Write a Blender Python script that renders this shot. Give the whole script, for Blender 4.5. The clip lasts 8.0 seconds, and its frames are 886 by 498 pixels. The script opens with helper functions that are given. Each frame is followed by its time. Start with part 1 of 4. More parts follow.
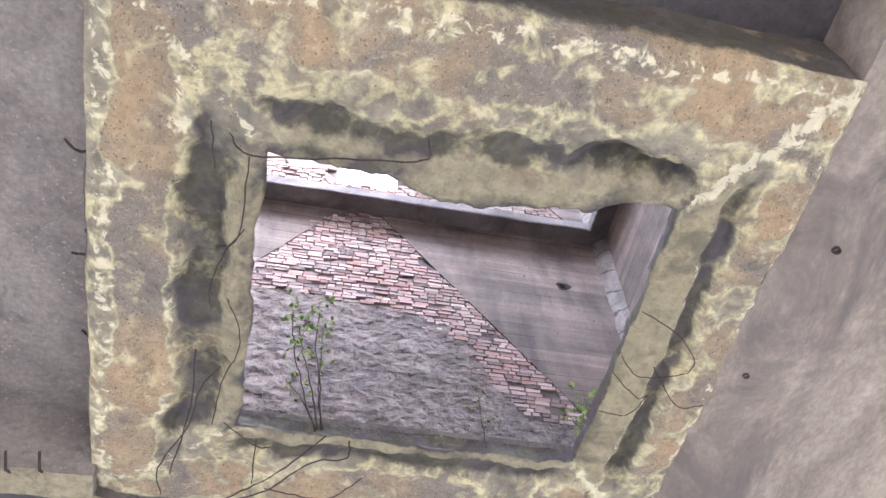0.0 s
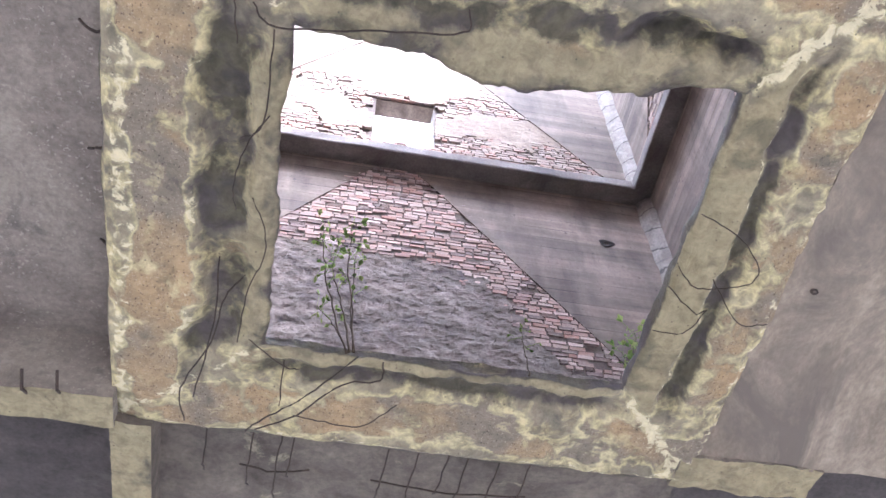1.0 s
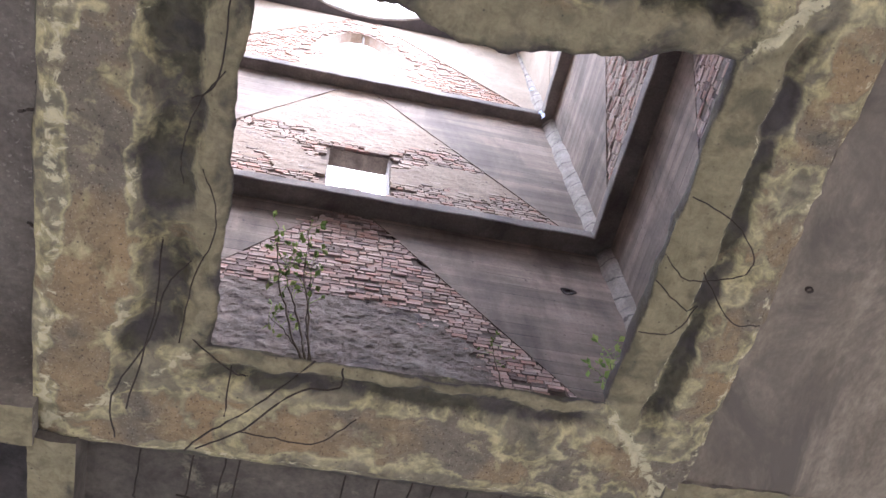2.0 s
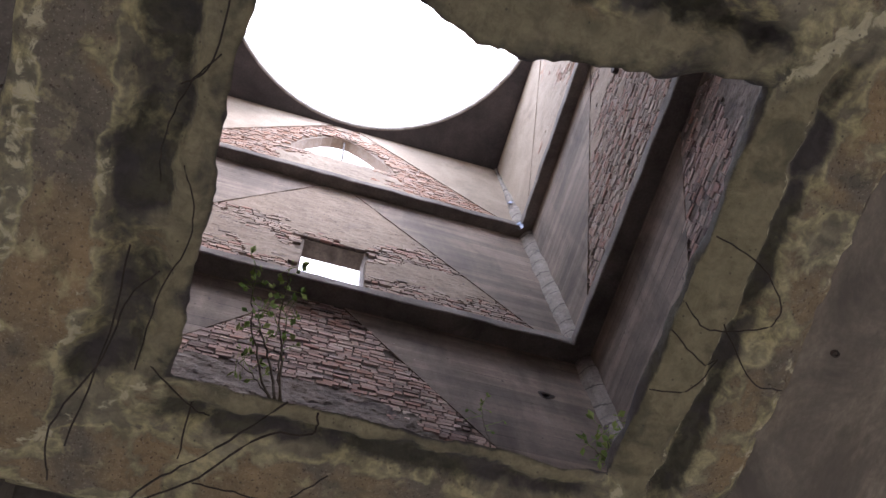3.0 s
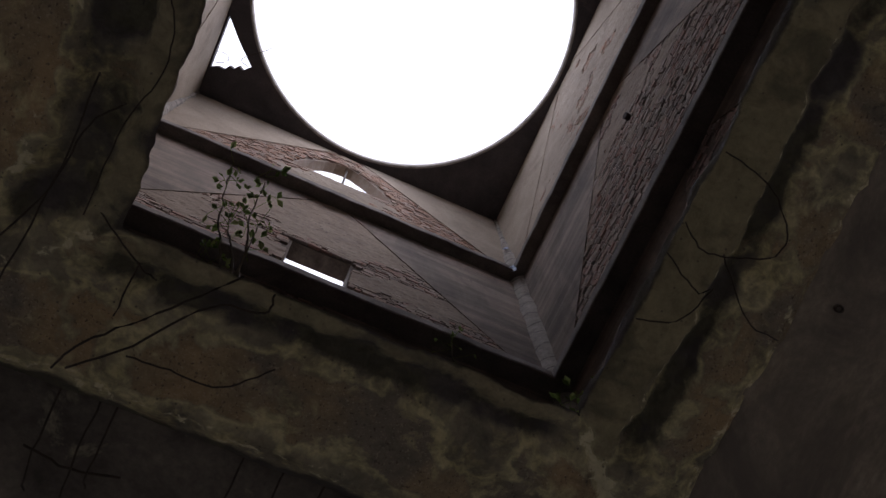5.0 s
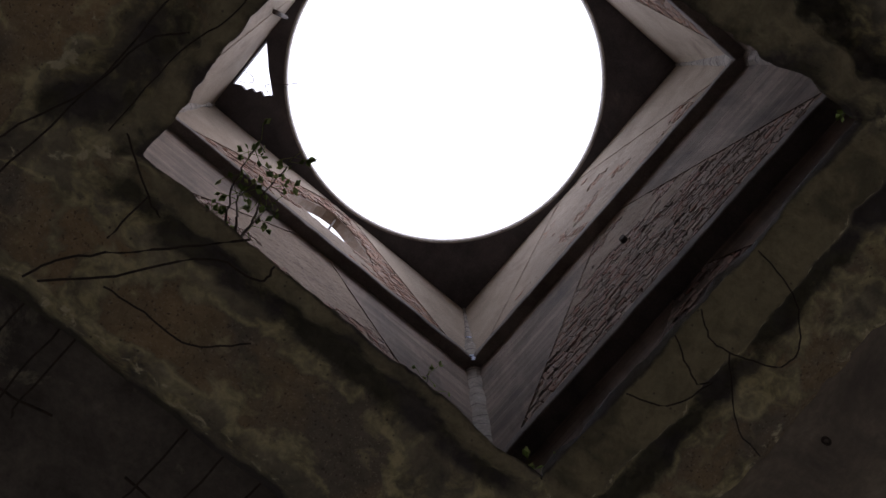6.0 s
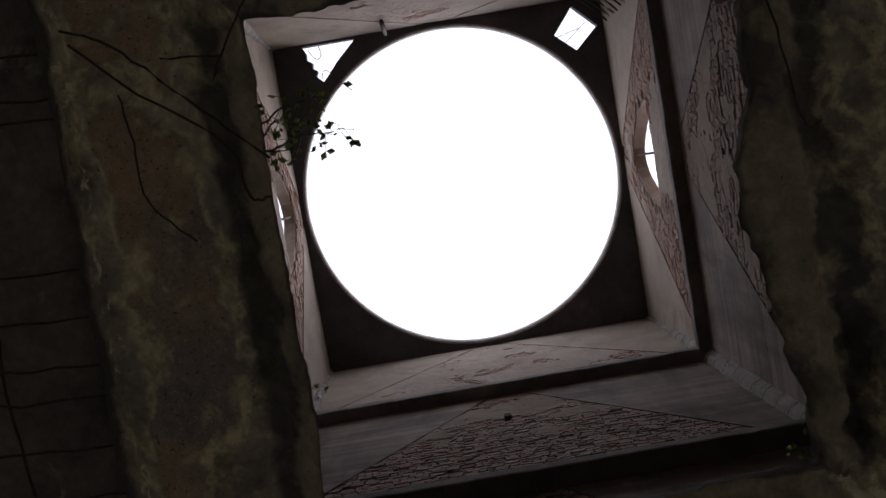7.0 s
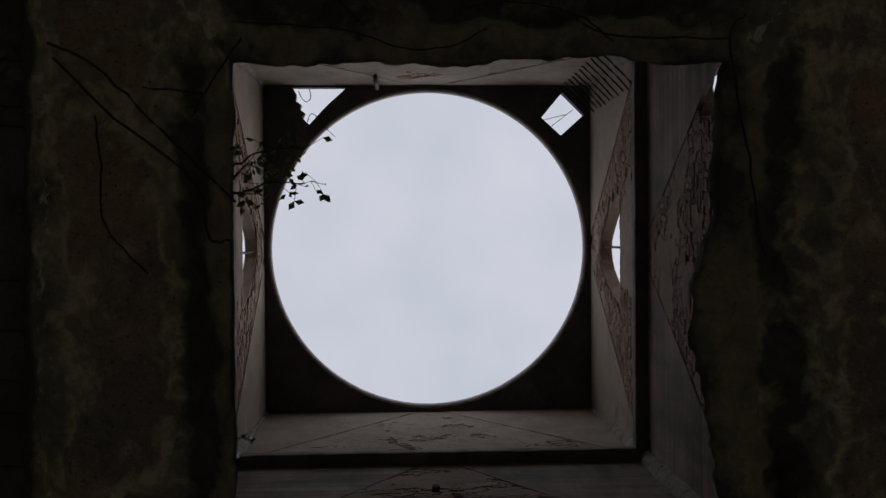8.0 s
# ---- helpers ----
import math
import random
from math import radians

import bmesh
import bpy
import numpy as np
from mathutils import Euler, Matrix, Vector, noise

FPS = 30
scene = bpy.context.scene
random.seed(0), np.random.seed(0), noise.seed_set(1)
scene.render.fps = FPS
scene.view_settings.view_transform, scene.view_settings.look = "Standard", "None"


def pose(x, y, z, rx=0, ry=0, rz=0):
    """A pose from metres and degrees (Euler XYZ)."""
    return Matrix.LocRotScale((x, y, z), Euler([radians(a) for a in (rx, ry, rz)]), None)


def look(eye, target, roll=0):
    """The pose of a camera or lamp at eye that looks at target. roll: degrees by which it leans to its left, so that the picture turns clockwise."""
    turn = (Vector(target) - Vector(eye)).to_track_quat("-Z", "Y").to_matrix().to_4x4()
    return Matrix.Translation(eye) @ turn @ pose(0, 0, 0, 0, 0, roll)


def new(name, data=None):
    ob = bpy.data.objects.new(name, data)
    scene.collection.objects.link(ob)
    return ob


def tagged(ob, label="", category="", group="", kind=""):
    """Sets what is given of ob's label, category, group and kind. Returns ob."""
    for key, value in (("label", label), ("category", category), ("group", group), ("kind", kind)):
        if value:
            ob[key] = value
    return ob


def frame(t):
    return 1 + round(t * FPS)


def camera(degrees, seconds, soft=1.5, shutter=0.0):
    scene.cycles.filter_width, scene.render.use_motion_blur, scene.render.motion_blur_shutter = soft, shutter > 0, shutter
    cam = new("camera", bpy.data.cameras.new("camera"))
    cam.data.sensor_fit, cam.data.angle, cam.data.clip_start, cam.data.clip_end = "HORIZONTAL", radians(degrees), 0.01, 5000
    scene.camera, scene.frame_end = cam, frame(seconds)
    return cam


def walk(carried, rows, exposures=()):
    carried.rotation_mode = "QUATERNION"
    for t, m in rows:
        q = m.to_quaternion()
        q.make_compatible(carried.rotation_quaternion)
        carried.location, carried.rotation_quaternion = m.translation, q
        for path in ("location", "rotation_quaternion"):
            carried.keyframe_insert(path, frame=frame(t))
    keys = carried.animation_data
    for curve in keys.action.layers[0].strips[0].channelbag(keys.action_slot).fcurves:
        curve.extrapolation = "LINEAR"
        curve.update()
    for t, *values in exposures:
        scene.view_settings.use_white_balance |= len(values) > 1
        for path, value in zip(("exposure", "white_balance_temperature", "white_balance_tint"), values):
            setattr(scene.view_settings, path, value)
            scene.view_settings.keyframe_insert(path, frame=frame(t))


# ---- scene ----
cam = camera(52.1, 8.0)
PATH = [
    (0, (-0.815, -3.626, 2.912), (-0.506, -2.503, 4.538), -4.4),
    (0.5, (-0.702, -3.251, 2.883), (-0.416, -2.134, 4.517), -4.2),
    (1, (-0.685, -2.851, 2.906), (-0.454, -1.716, 4.537), -1.2),
    (1.2, (-0.701, -2.7, 2.902), (-0.43, -1.592, 4.545), -2.2),
    (2.5, (-0.651, -1.588, 3.112), (-0.334, -0.779, 4.913), -9.0),
    (3, (-0.66, -1.228, 3.193), (-0.325, -0.58, 5.055), -11.1),
    (3.5, (-0.449, -0.976, 3.161), (-0.175, -0.489, 5.081), -12.1),
    (4, (-0.296, -0.781, 3.222), (-0.064, -0.381, 5.168), -10.6),
    (4.5, (-0.247, -0.472, 3.229), (0.005, -0.029, 5.163), -9.0),
    (4.7, (-0.232, -0.381, 3.186), (0.047, 0.093, 5.109), -8.1),
    (5.8, (-0.219, 0.188, 3.253), (0.06, 0.529, 5.204), -6.8),
    (6, (-0.234, 0.25, 3.244), (0.015, 0.502, 5.213), -4.6),
    (6.5, (-0.179, 0.495, 3.278), (0.034, 0.59, 5.264), -5.3),
    (7, (-0.196, 0.643, 3.348), (-0.047, 0.646, 5.342), -8.6),
    (7.5, (-0.248, 0.619, 3.343), (-0.186, 0.581, 5.342), -32.5),
    (8, (-0.266, 0.606, 3.359), (-0.239, 0.515, 5.356), -73.9),
]
EXPOSURES = [(t, e, k, tint) for t, e, k, tint in (
    (0.0, 5.4, 5500, 24), (1.0, 5.2, 5500, 24), (1.2, 4.95, 5550, 24), (2.5, 3.85, 5900, 24), (3.0, 3.05, 6050, 24), (3.5, 2.3, 6150, 24), (4.0, 1.55, 6200, 24),
    (4.5, 1.0, 6250, 25), (5.8, 1.0, 6300, 25), (6.5, 0.95, 6300, 25), (7.0, 0.65, 6350, 25), (7.5, -0.35, 6500, 19), (8.0, -0.55, 6500, 19))]
UNIT = 1.35   # metres for one unit of the plan, from the size of the bricks
walk(cam, [(t, look(eye, target, roll)) for t, eye, target, roll in PATH], EXPOSURES)

# ---- world and light: a bright overcast sky ----
world = bpy.data.worlds.new("overcast_sky")
scene.world = world
world.use_nodes = True
wn, wl = world.node_tree.nodes, world.node_tree.links
wn.clear()
w_out, w_bg = wn.new("ShaderNodeOutputWorld"), wn.new("ShaderNodeBackground")
w_sky = wn.new("ShaderNodeTexSky")
w_sky.sky_type, w_sky.sun_disc = "NISHITA", False
w_sky.sun_elevation, w_sky.sun_rotation = radians(55), radians(200)
w_scale = wn.new("ShaderNodeVectorMath")
w_scale.operation = "SCALE"
w_scale.inputs["Scale"].default_value = 0.1
w_cloud = wn.new("ShaderNodeTexNoise")
w_cloud.inputs["Scale"].default_value, w_cloud.inputs["Detail"].default_value, w_cloud.inputs["Roughness"].default_value = 7.0, 3.0, 0.45
w_ramp = wn.new("ShaderNodeValToRGB")
w_ramp.color_ramp.elements[0].position, w_ramp.color_ramp.elements[0].color = 0.3, (0.80, 0.90, 0.98, 1)
w_ramp.color_ramp.elements[1].position, w_ramp.color_ramp.elements[1].color = 0.75, (0.98, 1.06, 1.12, 1)
w_mix = wn.new("ShaderNodeMix")
w_mix.data_type = "RGBA"
w_mix.inputs["Factor"].default_value = 0.9
w_geo = wn.new("ShaderNodeTexCoord")
wl.new(w_geo.outputs["Generated"], w_cloud.inputs["Vector"])
wl.new(w_sky.outputs["Color"], w_scale.inputs[0])
wl.new(w_cloud.outputs["Fac"], w_ramp.inputs["Fac"])
wl.new(w_scale.outputs["Vector"], w_mix.inputs["A"])
wl.new(w_ramp.outputs["Color"], w_mix.inputs["B"])
wl.new(w_mix.outputs["Result"], w_bg.inputs["Color"])
wl.new(w_bg.outputs["Background"], w_out.inputs["Surface"])
w_bg.inputs["Strength"].default_value = 1.0

sun = new("sun", bpy.data.lights.new("sun", "SUN"))
sun.data.energy, sun.data.angle, sun.data.color = 0.6, radians(25), (1.0, 0.96, 0.9)
sun.matrix_world = look((8, -14, 24), (0, 0, 0))


# ---- materials ----
def node_mat(name):
    m = bpy.data.materials.new(name)
    m.use_nodes = True
    nt = m.node_tree
    return m, nt, nt.nodes["Principled BSDF"]


def noise_node(nt, vec, scale, detail=6.0, rough=0.6, distort=0.0):
    n = nt.nodes.new("ShaderNodeTexNoise")
    n.inputs["Scale"].default_value, n.inputs["Detail"].default_value = scale, detail
    n.inputs["Roughness"].default_value, n.inputs["Distortion"].default_value = rough, distort
    nt.links.new(vec, n.inputs["Vector"])
    return n.outputs["Fac"]


def ramp_node(nt, fac, stops):
    r = nt.nodes.new("ShaderNodeValToRGB")
    el = r.color_ramp.elements
    while len(el) < len(stops):
        el.new(0.5)
    for e, (p, c) in zip(el, stops):
        e.position, e.color = p, (c, c, c, 1) if isinstance(c, (int, float)) else (*c, 1)
    nt.links.new(fac, r.inputs["Fac"])
    return r.outputs["Color"]


def mix_node(nt, fac, a, b, blend="MIX"):
    m = nt.nodes.new("ShaderNodeMix")
    m.data_type, m.blend_type = "RGBA", blend
    for sock, v in ((m.inputs["Factor"], fac), (m.inputs["A"], a), (m.inputs["B"], b)):
        if isinstance(v, bpy.types.NodeSocket):
            nt.links.new(v, sock)
        elif isinstance(v, (int, float)):
            sock.default_value = v
        else:
            sock.default_value = (*v, 1)
    return m.outputs["Result"]


def math_node(nt, op, a, b):
    m = nt.nodes.new("ShaderNodeMath")
    m.operation, m.use_clamp = op, op in ("ADD", "MULTIPLY", "SUBTRACT")
    for sock, v in zip(m.inputs, (a, b)):
        if isinstance(v, bpy.types.NodeSocket):
            nt.links.new(v, sock)
        else:
            sock.default_value = v
    return m.outputs["Value"]


def math_free(nt, op, a, b):
    """A sum without limits."""
    value = math_node(nt, op, a, b)
    value.node.use_clamp = False
    return value


def place(nt, stretch=(1, 1, 1)):
    c = nt.nodes.new("ShaderNodeTexCoord")
    m = nt.nodes.new("ShaderNodeMapping")
    m.inputs["Scale"].default_value = [q / UNIT for q in stretch]
    nt.links.new(c.outputs["Object"], m.inputs["Vector"])
    return m.outputs["Vector"]


def bump_node(nt, bsdf, height, strength, dist):
    b = nt.nodes.new("ShaderNodeBump")
    b.inputs["Strength"].default_value, b.inputs["Distance"].default_value = strength, dist * UNIT
    nt.links.new(height, b.inputs["Height"])
    nt.links.new(b.outputs["Normal"], bsdf.inputs["Normal"])


def plain_mat(name, dark, light, scale=4.0, rough=0.9, bump=0.4, dist=0.01, stain=None, stain_at=(0.52, 0.66), stretch=(1, 1, 1), fine=40.0):
    """Weathered surface: two tones, a fine grain, optional stains of a third tone."""
    m, nt, bsdf = node_mat(name)
    v = place(nt, stretch)
    big = noise_node(nt, v, scale, 8, 0.65, 0.4)
    small = noise_node(nt, v, fine, 6, 0.7)
    col = ramp_node(nt, big, [(0.32, dark), (0.68, light)])
    col = mix_node(nt, 0.7, col, ramp_node(nt, small, [(0.25, 0.55), (0.75, 1.35)]), "MULTIPLY")
    if stain:
        blot = noise_node(nt, v, scale * 0.55, 9, 0.7, 0.8)
        col = mix_node(nt, ramp_node(nt, blot, [(stain_at[0], 0.0), (stain_at[1], 1.0)]), col, stain)
    nt.links.new(col, bsdf.inputs["Base Color"])
    bsdf.inputs["Roughness"].default_value = rough
    bump_node(nt, bsdf, mix_node(nt, 0.5, big, small), bump, dist)
    return m


def soffit_mat():
    """Old spalled concrete: cream crusts, patches of bare aggregate, black mould with painted groove shade, lime along
    the cracks.
    """
    m, nt, bsdf = node_mat("spalled_concrete")
    v = place(nt)
    a = nt.nodes.new("ShaderNodeAttribute")
    a.attribute_name = "stain"
    sep = nt.nodes.new("ShaderNodeSeparateColor")
    nt.links.new(a.outputs["Color"], sep.inputs["Color"])
    field = noise_node(nt, v, 1.7, 7, 0.58, 0.3)
    big = noise_node(nt, v, 3.4, 9, 0.62, 0.25)
    mid = noise_node(nt, v, 7.0, 6, 0.58, 0.5)
    mid2 = noise_node(nt, v, 4.2, 6, 0.58, 0.35)
    fine = noise_node(nt, v, 55.0, 5, 0.7)
    flake = noise_node(nt, v, 15.0, 6, 0.62, 0.6)
    col = ramp_node(nt, big, [(0.34, (0.125, 0.108, 0.088)), (0.46, (0.25, 0.218, 0.158)), (0.60, (0.40, 0.35, 0.235))])
    col = mix_node(nt, ramp_node(nt, field, [(0.50, 0.0), (0.60, 0.65)]), col, (0.155, 0.14, 0.112))
    col = mix_node(nt, ramp_node(nt, mid, [(0.52, 0.0), (0.64, 0.7)]), col, (0.235, 0.212, 0.15))
    # bare aggregate with light and dark stones
    tan = ramp_node(nt, field, [(0.38, (0.36, 0.258, 0.148)), (0.47, (0.30, 0.228, 0.142)), (0.56, (0.215, 0.182, 0.142))])
    where = math_node(nt, "ADD", math_node(nt, "MULTIPLY", sep.outputs["Red"], 0.245), mid2)
    wide = ramp_node(nt, where, [(0.585, 0.0), (0.65, 1.0)])
    stones = noise_node(nt, v, 95.0, 2, 0.5)
    stones2 = noise_node(nt, place(nt, (1.3, 0.9, 1.0)), 62.0, 2, 0.5)
    light = ramp_node(nt, stones, [(0.60, 0.0), (0.70, 0.38)])
    dark = ramp_node(nt, stones2, [(0.31, 0.75), (0.37, 0.0)])
    agg = mix_node(nt, light, tan, (0.56, 0.47, 0.36))
    agg = mix_node(nt, dark, agg, (0.09, 0.06, 0.045))
    col = mix_node(nt, wide, col, agg)
    # cream crust: a net round the bare patches, and smears
    rimmed = ramp_node(nt, where, [(0.47, 0.0), (0.555, 0.95), (0.62, 0.0)])
    smear = ramp_node(nt, mid, [(0.32, 0.8), (0.445, 0.0)])
    crust = math_node(nt, "ADD", rimmed, smear)
    crust = math_node(nt, "MULTIPLY", crust, math_node(nt, "SUBTRACT", 1.0, a.outputs["Alpha"]))
    crust = math_node(nt, "MULTIPLY", crust, ramp_node(nt, flake, [(0.36, 0.35), (0.52, 1.0)]))
    col = mix_node(nt, crust, col, ramp_node(nt, big, [(0.35, (0.47, 0.405, 0.215)), (0.65, (0.61, 0.54, 0.315))]))
    # the smooth inner lip
    lip = ramp_node(nt, mid2, [(0.36, (0.16, 0.14, 0.088)), (0.50, (0.33, 0.28, 0.17)), (0.64, (0.25, 0.22, 0.135))])
    col = mix_node(nt, math_node(nt, "MULTIPLY", a.outputs["Alpha"], 0.9), col, lip)
    # mould, together with shade painted into the groove and the side faces
    mould_shade = ramp_node(nt, math_node(nt, "ADD", math_node(nt, "MULTIPLY", sep.outputs["Green"], 0.26), big), [(0.59, 0.0), (0.74, 0.9)])
    col = mix_node(nt, mould_shade, col, ramp_node(nt, mid2, [(0.40, (0.066, 0.056, 0.062)), (0.58, (0.062, 0.058, 0.042))]))
    # lime
    lime = ramp_node(nt, math_node(nt, "ADD", math_node(nt, "MULTIPLY", sep.outputs["Blue"], 0.32), flake), [(0.72, 0.0), (0.79, 0.95)])
    col = mix_node(nt, lime, col, (0.60, 0.545, 0.37))
    # small pits and grain
    pits = nt.nodes.new("ShaderNodeTexVoronoi")
    pits.inputs["Scale"].default_value = 19.0
    nt.links.new(v, pits.inputs["Vector"])
    col = mix_node(nt, ramp_node(nt, pits.outputs["Distance"], [(0.05, 0.8), (0.12, 0.0)]), col, (0.10, 0.085, 0.07))
    col = mix_node(nt, 0.35, col, ramp_node(nt, fine, [(0.25, 0.70), (0.75, 1.3)]), "MULTIPLY")
    col = mix_node(nt, 0.55, col, ramp_node(nt, flake, [(0.32, 0.62), (0.66, 1.3)]), "MULTIPLY")
    nt.links.new(col, bsdf.inputs["Base Color"])
    bsdf.inputs["Roughness"].default_value = 0.92
    h = mix_node(nt, 0.4, flake, fine)
    h = mix_node(nt, math_node(nt, "MULTIPLY", wide, 0.5), h, stones2)
    bump_node(nt, bsdf, h, 0.65, 0.025)
    return m


def board_mat():
    """Board-marked concrete: courses of boards with streaks along them."""
    m, nt, bsdf = node_mat("board_marked_concrete")
    c = nt.nodes.new("ShaderNodeTexCoord")
    sp = nt.nodes.new("ShaderNodeSeparateXYZ")
    nt.links.new(c.outputs["Object"], sp.inputs["Vector"])
    v = place(nt, (0.35, 0.35, 4.0))
    streak = noise_node(nt, v, 2.0, 5, 0.55)
    blot = noise_node(nt, place(nt, (1, 1, 0.6)), 1.1, 8, 0.65, 0.5)
    fine = noise_node(nt, place(nt), 34.0, 5, 0.7)
    board = nt.nodes.new("ShaderNodeMath")
    board.operation = "PINGPONG"
    board.inputs[1].default_value = 0.085 * UNIT
    nt.links.new(sp.outputs["Z"], board.inputs[0])
    seam = ramp_node(nt, board.outputs["Value"], [(0.0, 0.0), (0.01, 1.0)])
    seam_w = mix_node(nt, ramp_node(nt, noise_node(nt, place(nt), 1.3, 4), [(0.42, 0.0), (0.6, 1.0)]), seam, (1, 1, 1))
    col = ramp_node(nt, streak, [(0.30, (0.18, 0.14, 0.112)), (0.52, (0.25, 0.195, 0.155)), (0.74, (0.32, 0.252, 0.20))])
    col = mix_node(nt, 0.8, col, ramp_node(nt, blot, [(0.34, 0.42), (0.64, 1.25)]), "MULTIPLY")
    col = mix_node(nt, 0.6, col, ramp_node(nt, fine, [(0.25, 0.7), (0.75, 1.25)]), "MULTIPLY")
    col = mix_node(nt, 0.75, col, seam_w, "MULTIPLY")
    course = nt.nodes.new("ShaderNodeMath")
    course.operation = "FLOOR"
    nt.links.new(math_free(nt, "MULTIPLY", sp.outputs["Z"], 1 / (0.17 * UNIT)), course.inputs[0])
    tone = nt.nodes.new("ShaderNodeTexWhiteNoise")
    tone.noise_dimensions = "1D"
    nt.links.new(course.outputs["Value"], tone.inputs["W"])
    col = mix_node(nt, 0.8, col, ramp_node(nt, tone.outputs["Value"], [(0.0, 0.70), (1.0, 1.2)]), "MULTIPLY")
    drip = noise_node(nt, place(nt, (2.6, 2.6, 0.5)), 1.0, 6, 0.6, 0.2)
    col = mix_node(nt, 0.5, col, ramp_node(nt, drip, [(0.36, 0.55), (0.50, 1.05)]), "MULTIPLY")
    nt.links.new(col, bsdf.inputs["Base Color"])
    bsdf.inputs["Roughness"].default_value = 0.85
    bump_node(nt, bsdf, mix_node(nt, 0.5, mix_node(nt, 0.4, streak, fine), seam_w), 0.6, 0.008)
    return m


def brick_mat(name, island, tones=None):
    m, nt, bsdf = node_mat(name)
    if island:
        g = nt.nodes.new("ShaderNodeNewGeometry")
        rnd = g.outputs["Random Per Island"]
    else:
        g = nt.nodes.new("ShaderNodeObjectInfo")
        rnd = g.outputs["Random"]
    v = place(nt)
    col = ramp_node(nt, rnd, tones or [(0.0, (0.13, 0.095, 0.09)), (0.16, (0.30, 0.205, 0.175)), (0.40, (0.52, 0.385, 0.33)), (0.55, (0.42, 0.235, 0.185)), (0.76, (0.60, 0.485, 0.42)), (0.90, (0.36, 0.275, 0.245)), (1.0, (0.12, 0.095, 0.092))])
    dirt = noise_node(nt, v, 9.0, 8, 0.7, 0.5)
    fine = noise_node(nt, v, 80.0, 4, 0.7)
    col = mix_node(nt, ramp_node(nt, dirt, [(0.48, 0.0), (0.68, 0.75)]), col, (0.44, 0.38, 0.335))
    col = mix_node(nt, 0.7, col, ramp_node(nt, fine, [(0.25, 0.6), (0.75, 1.3)]), "MULTIPLY")
    nt.links.new(col, bsdf.inputs["Base Color"])
    bsdf.inputs["Roughness"].default_value = 0.92
    bump_node(nt, bsdf, mix_node(nt, 0.5, dirt, fine), 0.6, 0.006)
    return m


M_SOFFIT = soffit_mat()
M_BOARD = board_mat()
M_BRICK = brick_mat("old_brick", False)
M_BRICKS = brick_mat("old_brickwork", True)
M_WORN = brick_mat("worn_orange_brickwork", True, [(0.0, (0.30, 0.20, 0.15)), (0.3, (0.40, 0.25, 0.18)), (0.6, (0.36, 0.19, 0.12)), (0.8, (0.44, 0.33, 0.26)), (1.0, (0.26, 0.19, 0.15))])
M_GREYED = brick_mat("grey_dusty_brickwork", True, [(0.0, (0.17, 0.13, 0.108)), (0.3, (0.34, 0.27, 0.218)), (0.6, (0.43, 0.34, 0.275)), (0.8, (0.38, 0.215, 0.165)), (1.0, (0.22, 0.17, 0.142))])
M_MORTAR = plain_mat("dark_mortar", (0.085, 0.066, 0.058), (0.205, 0.165, 0.14), 6.0, 0.95, 0.8, 0.012)
M_RENDER = plain_mat("eroded_render", (0.135, 0.112, 0.098), (0.32, 0.272, 0.235), 4.0, 0.95, 0.8, 0.02, (0.12, 0.10, 0.095), (0.54, 0.66), (1, 1, 1.5), 22.0)
M_SMOOTH = plain_mat("smooth_render", (0.235, 0.182, 0.138), (0.345, 0.27, 0.205), 1.9, 0.9, 0.45, 0.01, (0.17, 0.14, 0.12), (0.58, 0.72))
M_BEAM = plain_mat("beam_concrete", (0.12, 0.105, 0.098), (0.27, 0.24, 0.215), 2.0, 0.9, 0.6, 0.01, (0.10, 0.09, 0.085), (0.55, 0.72))
M_CORNER = plain_mat("corner_mortar", (0.20, 0.175, 0.15), (0.36, 0.32, 0.28), 6.0, 0.9, 0.7, 0.012, (0.15, 0.14, 0.13), (0.6, 0.68))
def speckled(m, scale, tone, size):
    """Adds light chips of stone to a weathered surface."""
    nt = m.node_tree
    bsdf = nt.nodes["Principled BSDF"]
    old = bsdf.inputs["Base Color"].links[0].from_socket
    some = ramp_node(nt, noise_node(nt, place(nt), 3.0, 4), [(0.40, 0.2), (0.60, 1.0)])
    dots = ramp_node(nt, noise_node(nt, place(nt), scale, 2, 0.5), [(0.72 - size * 0.3, 0.0), (0.78 - size * 0.3, 0.9)])
    nt.links.new(mix_node(nt, math_node(nt, "MULTIPLY", some, dots), old, tone), bsdf.inputs["Base Color"])
    return m


def cracked(m, spacing):
    """Adds uneven cracks that run level across a strip of mortar."""
    nt = m.node_tree
    bsdf = nt.nodes["Principled BSDF"]
    old = bsdf.inputs["Base Color"].links[0].from_socket
    sp = nt.nodes.new("ShaderNodeSeparateXYZ")
    nt.links.new(place(nt), sp.inputs["Vector"])
    shift = math_free(nt, "MULTIPLY", noise_node(nt, place(nt), 4.0, 4), spacing * 0.9)
    wave = nt.nodes.new("ShaderNodeMath")
    wave.operation = "PINGPONG"
    wave.inputs[1].default_value = spacing / 2
    nt.links.new(math_free(nt, "ADD", sp.outputs["Z"], shift), wave.inputs[0])
    line = ramp_node(nt, wave.outputs["Value"], [(0.006, 0.8), (0.014, 0.0)])
    nt.links.new(mix_node(nt, line, old, (0.05, 0.042, 0.04)), bsdf.inputs["Base Color"])


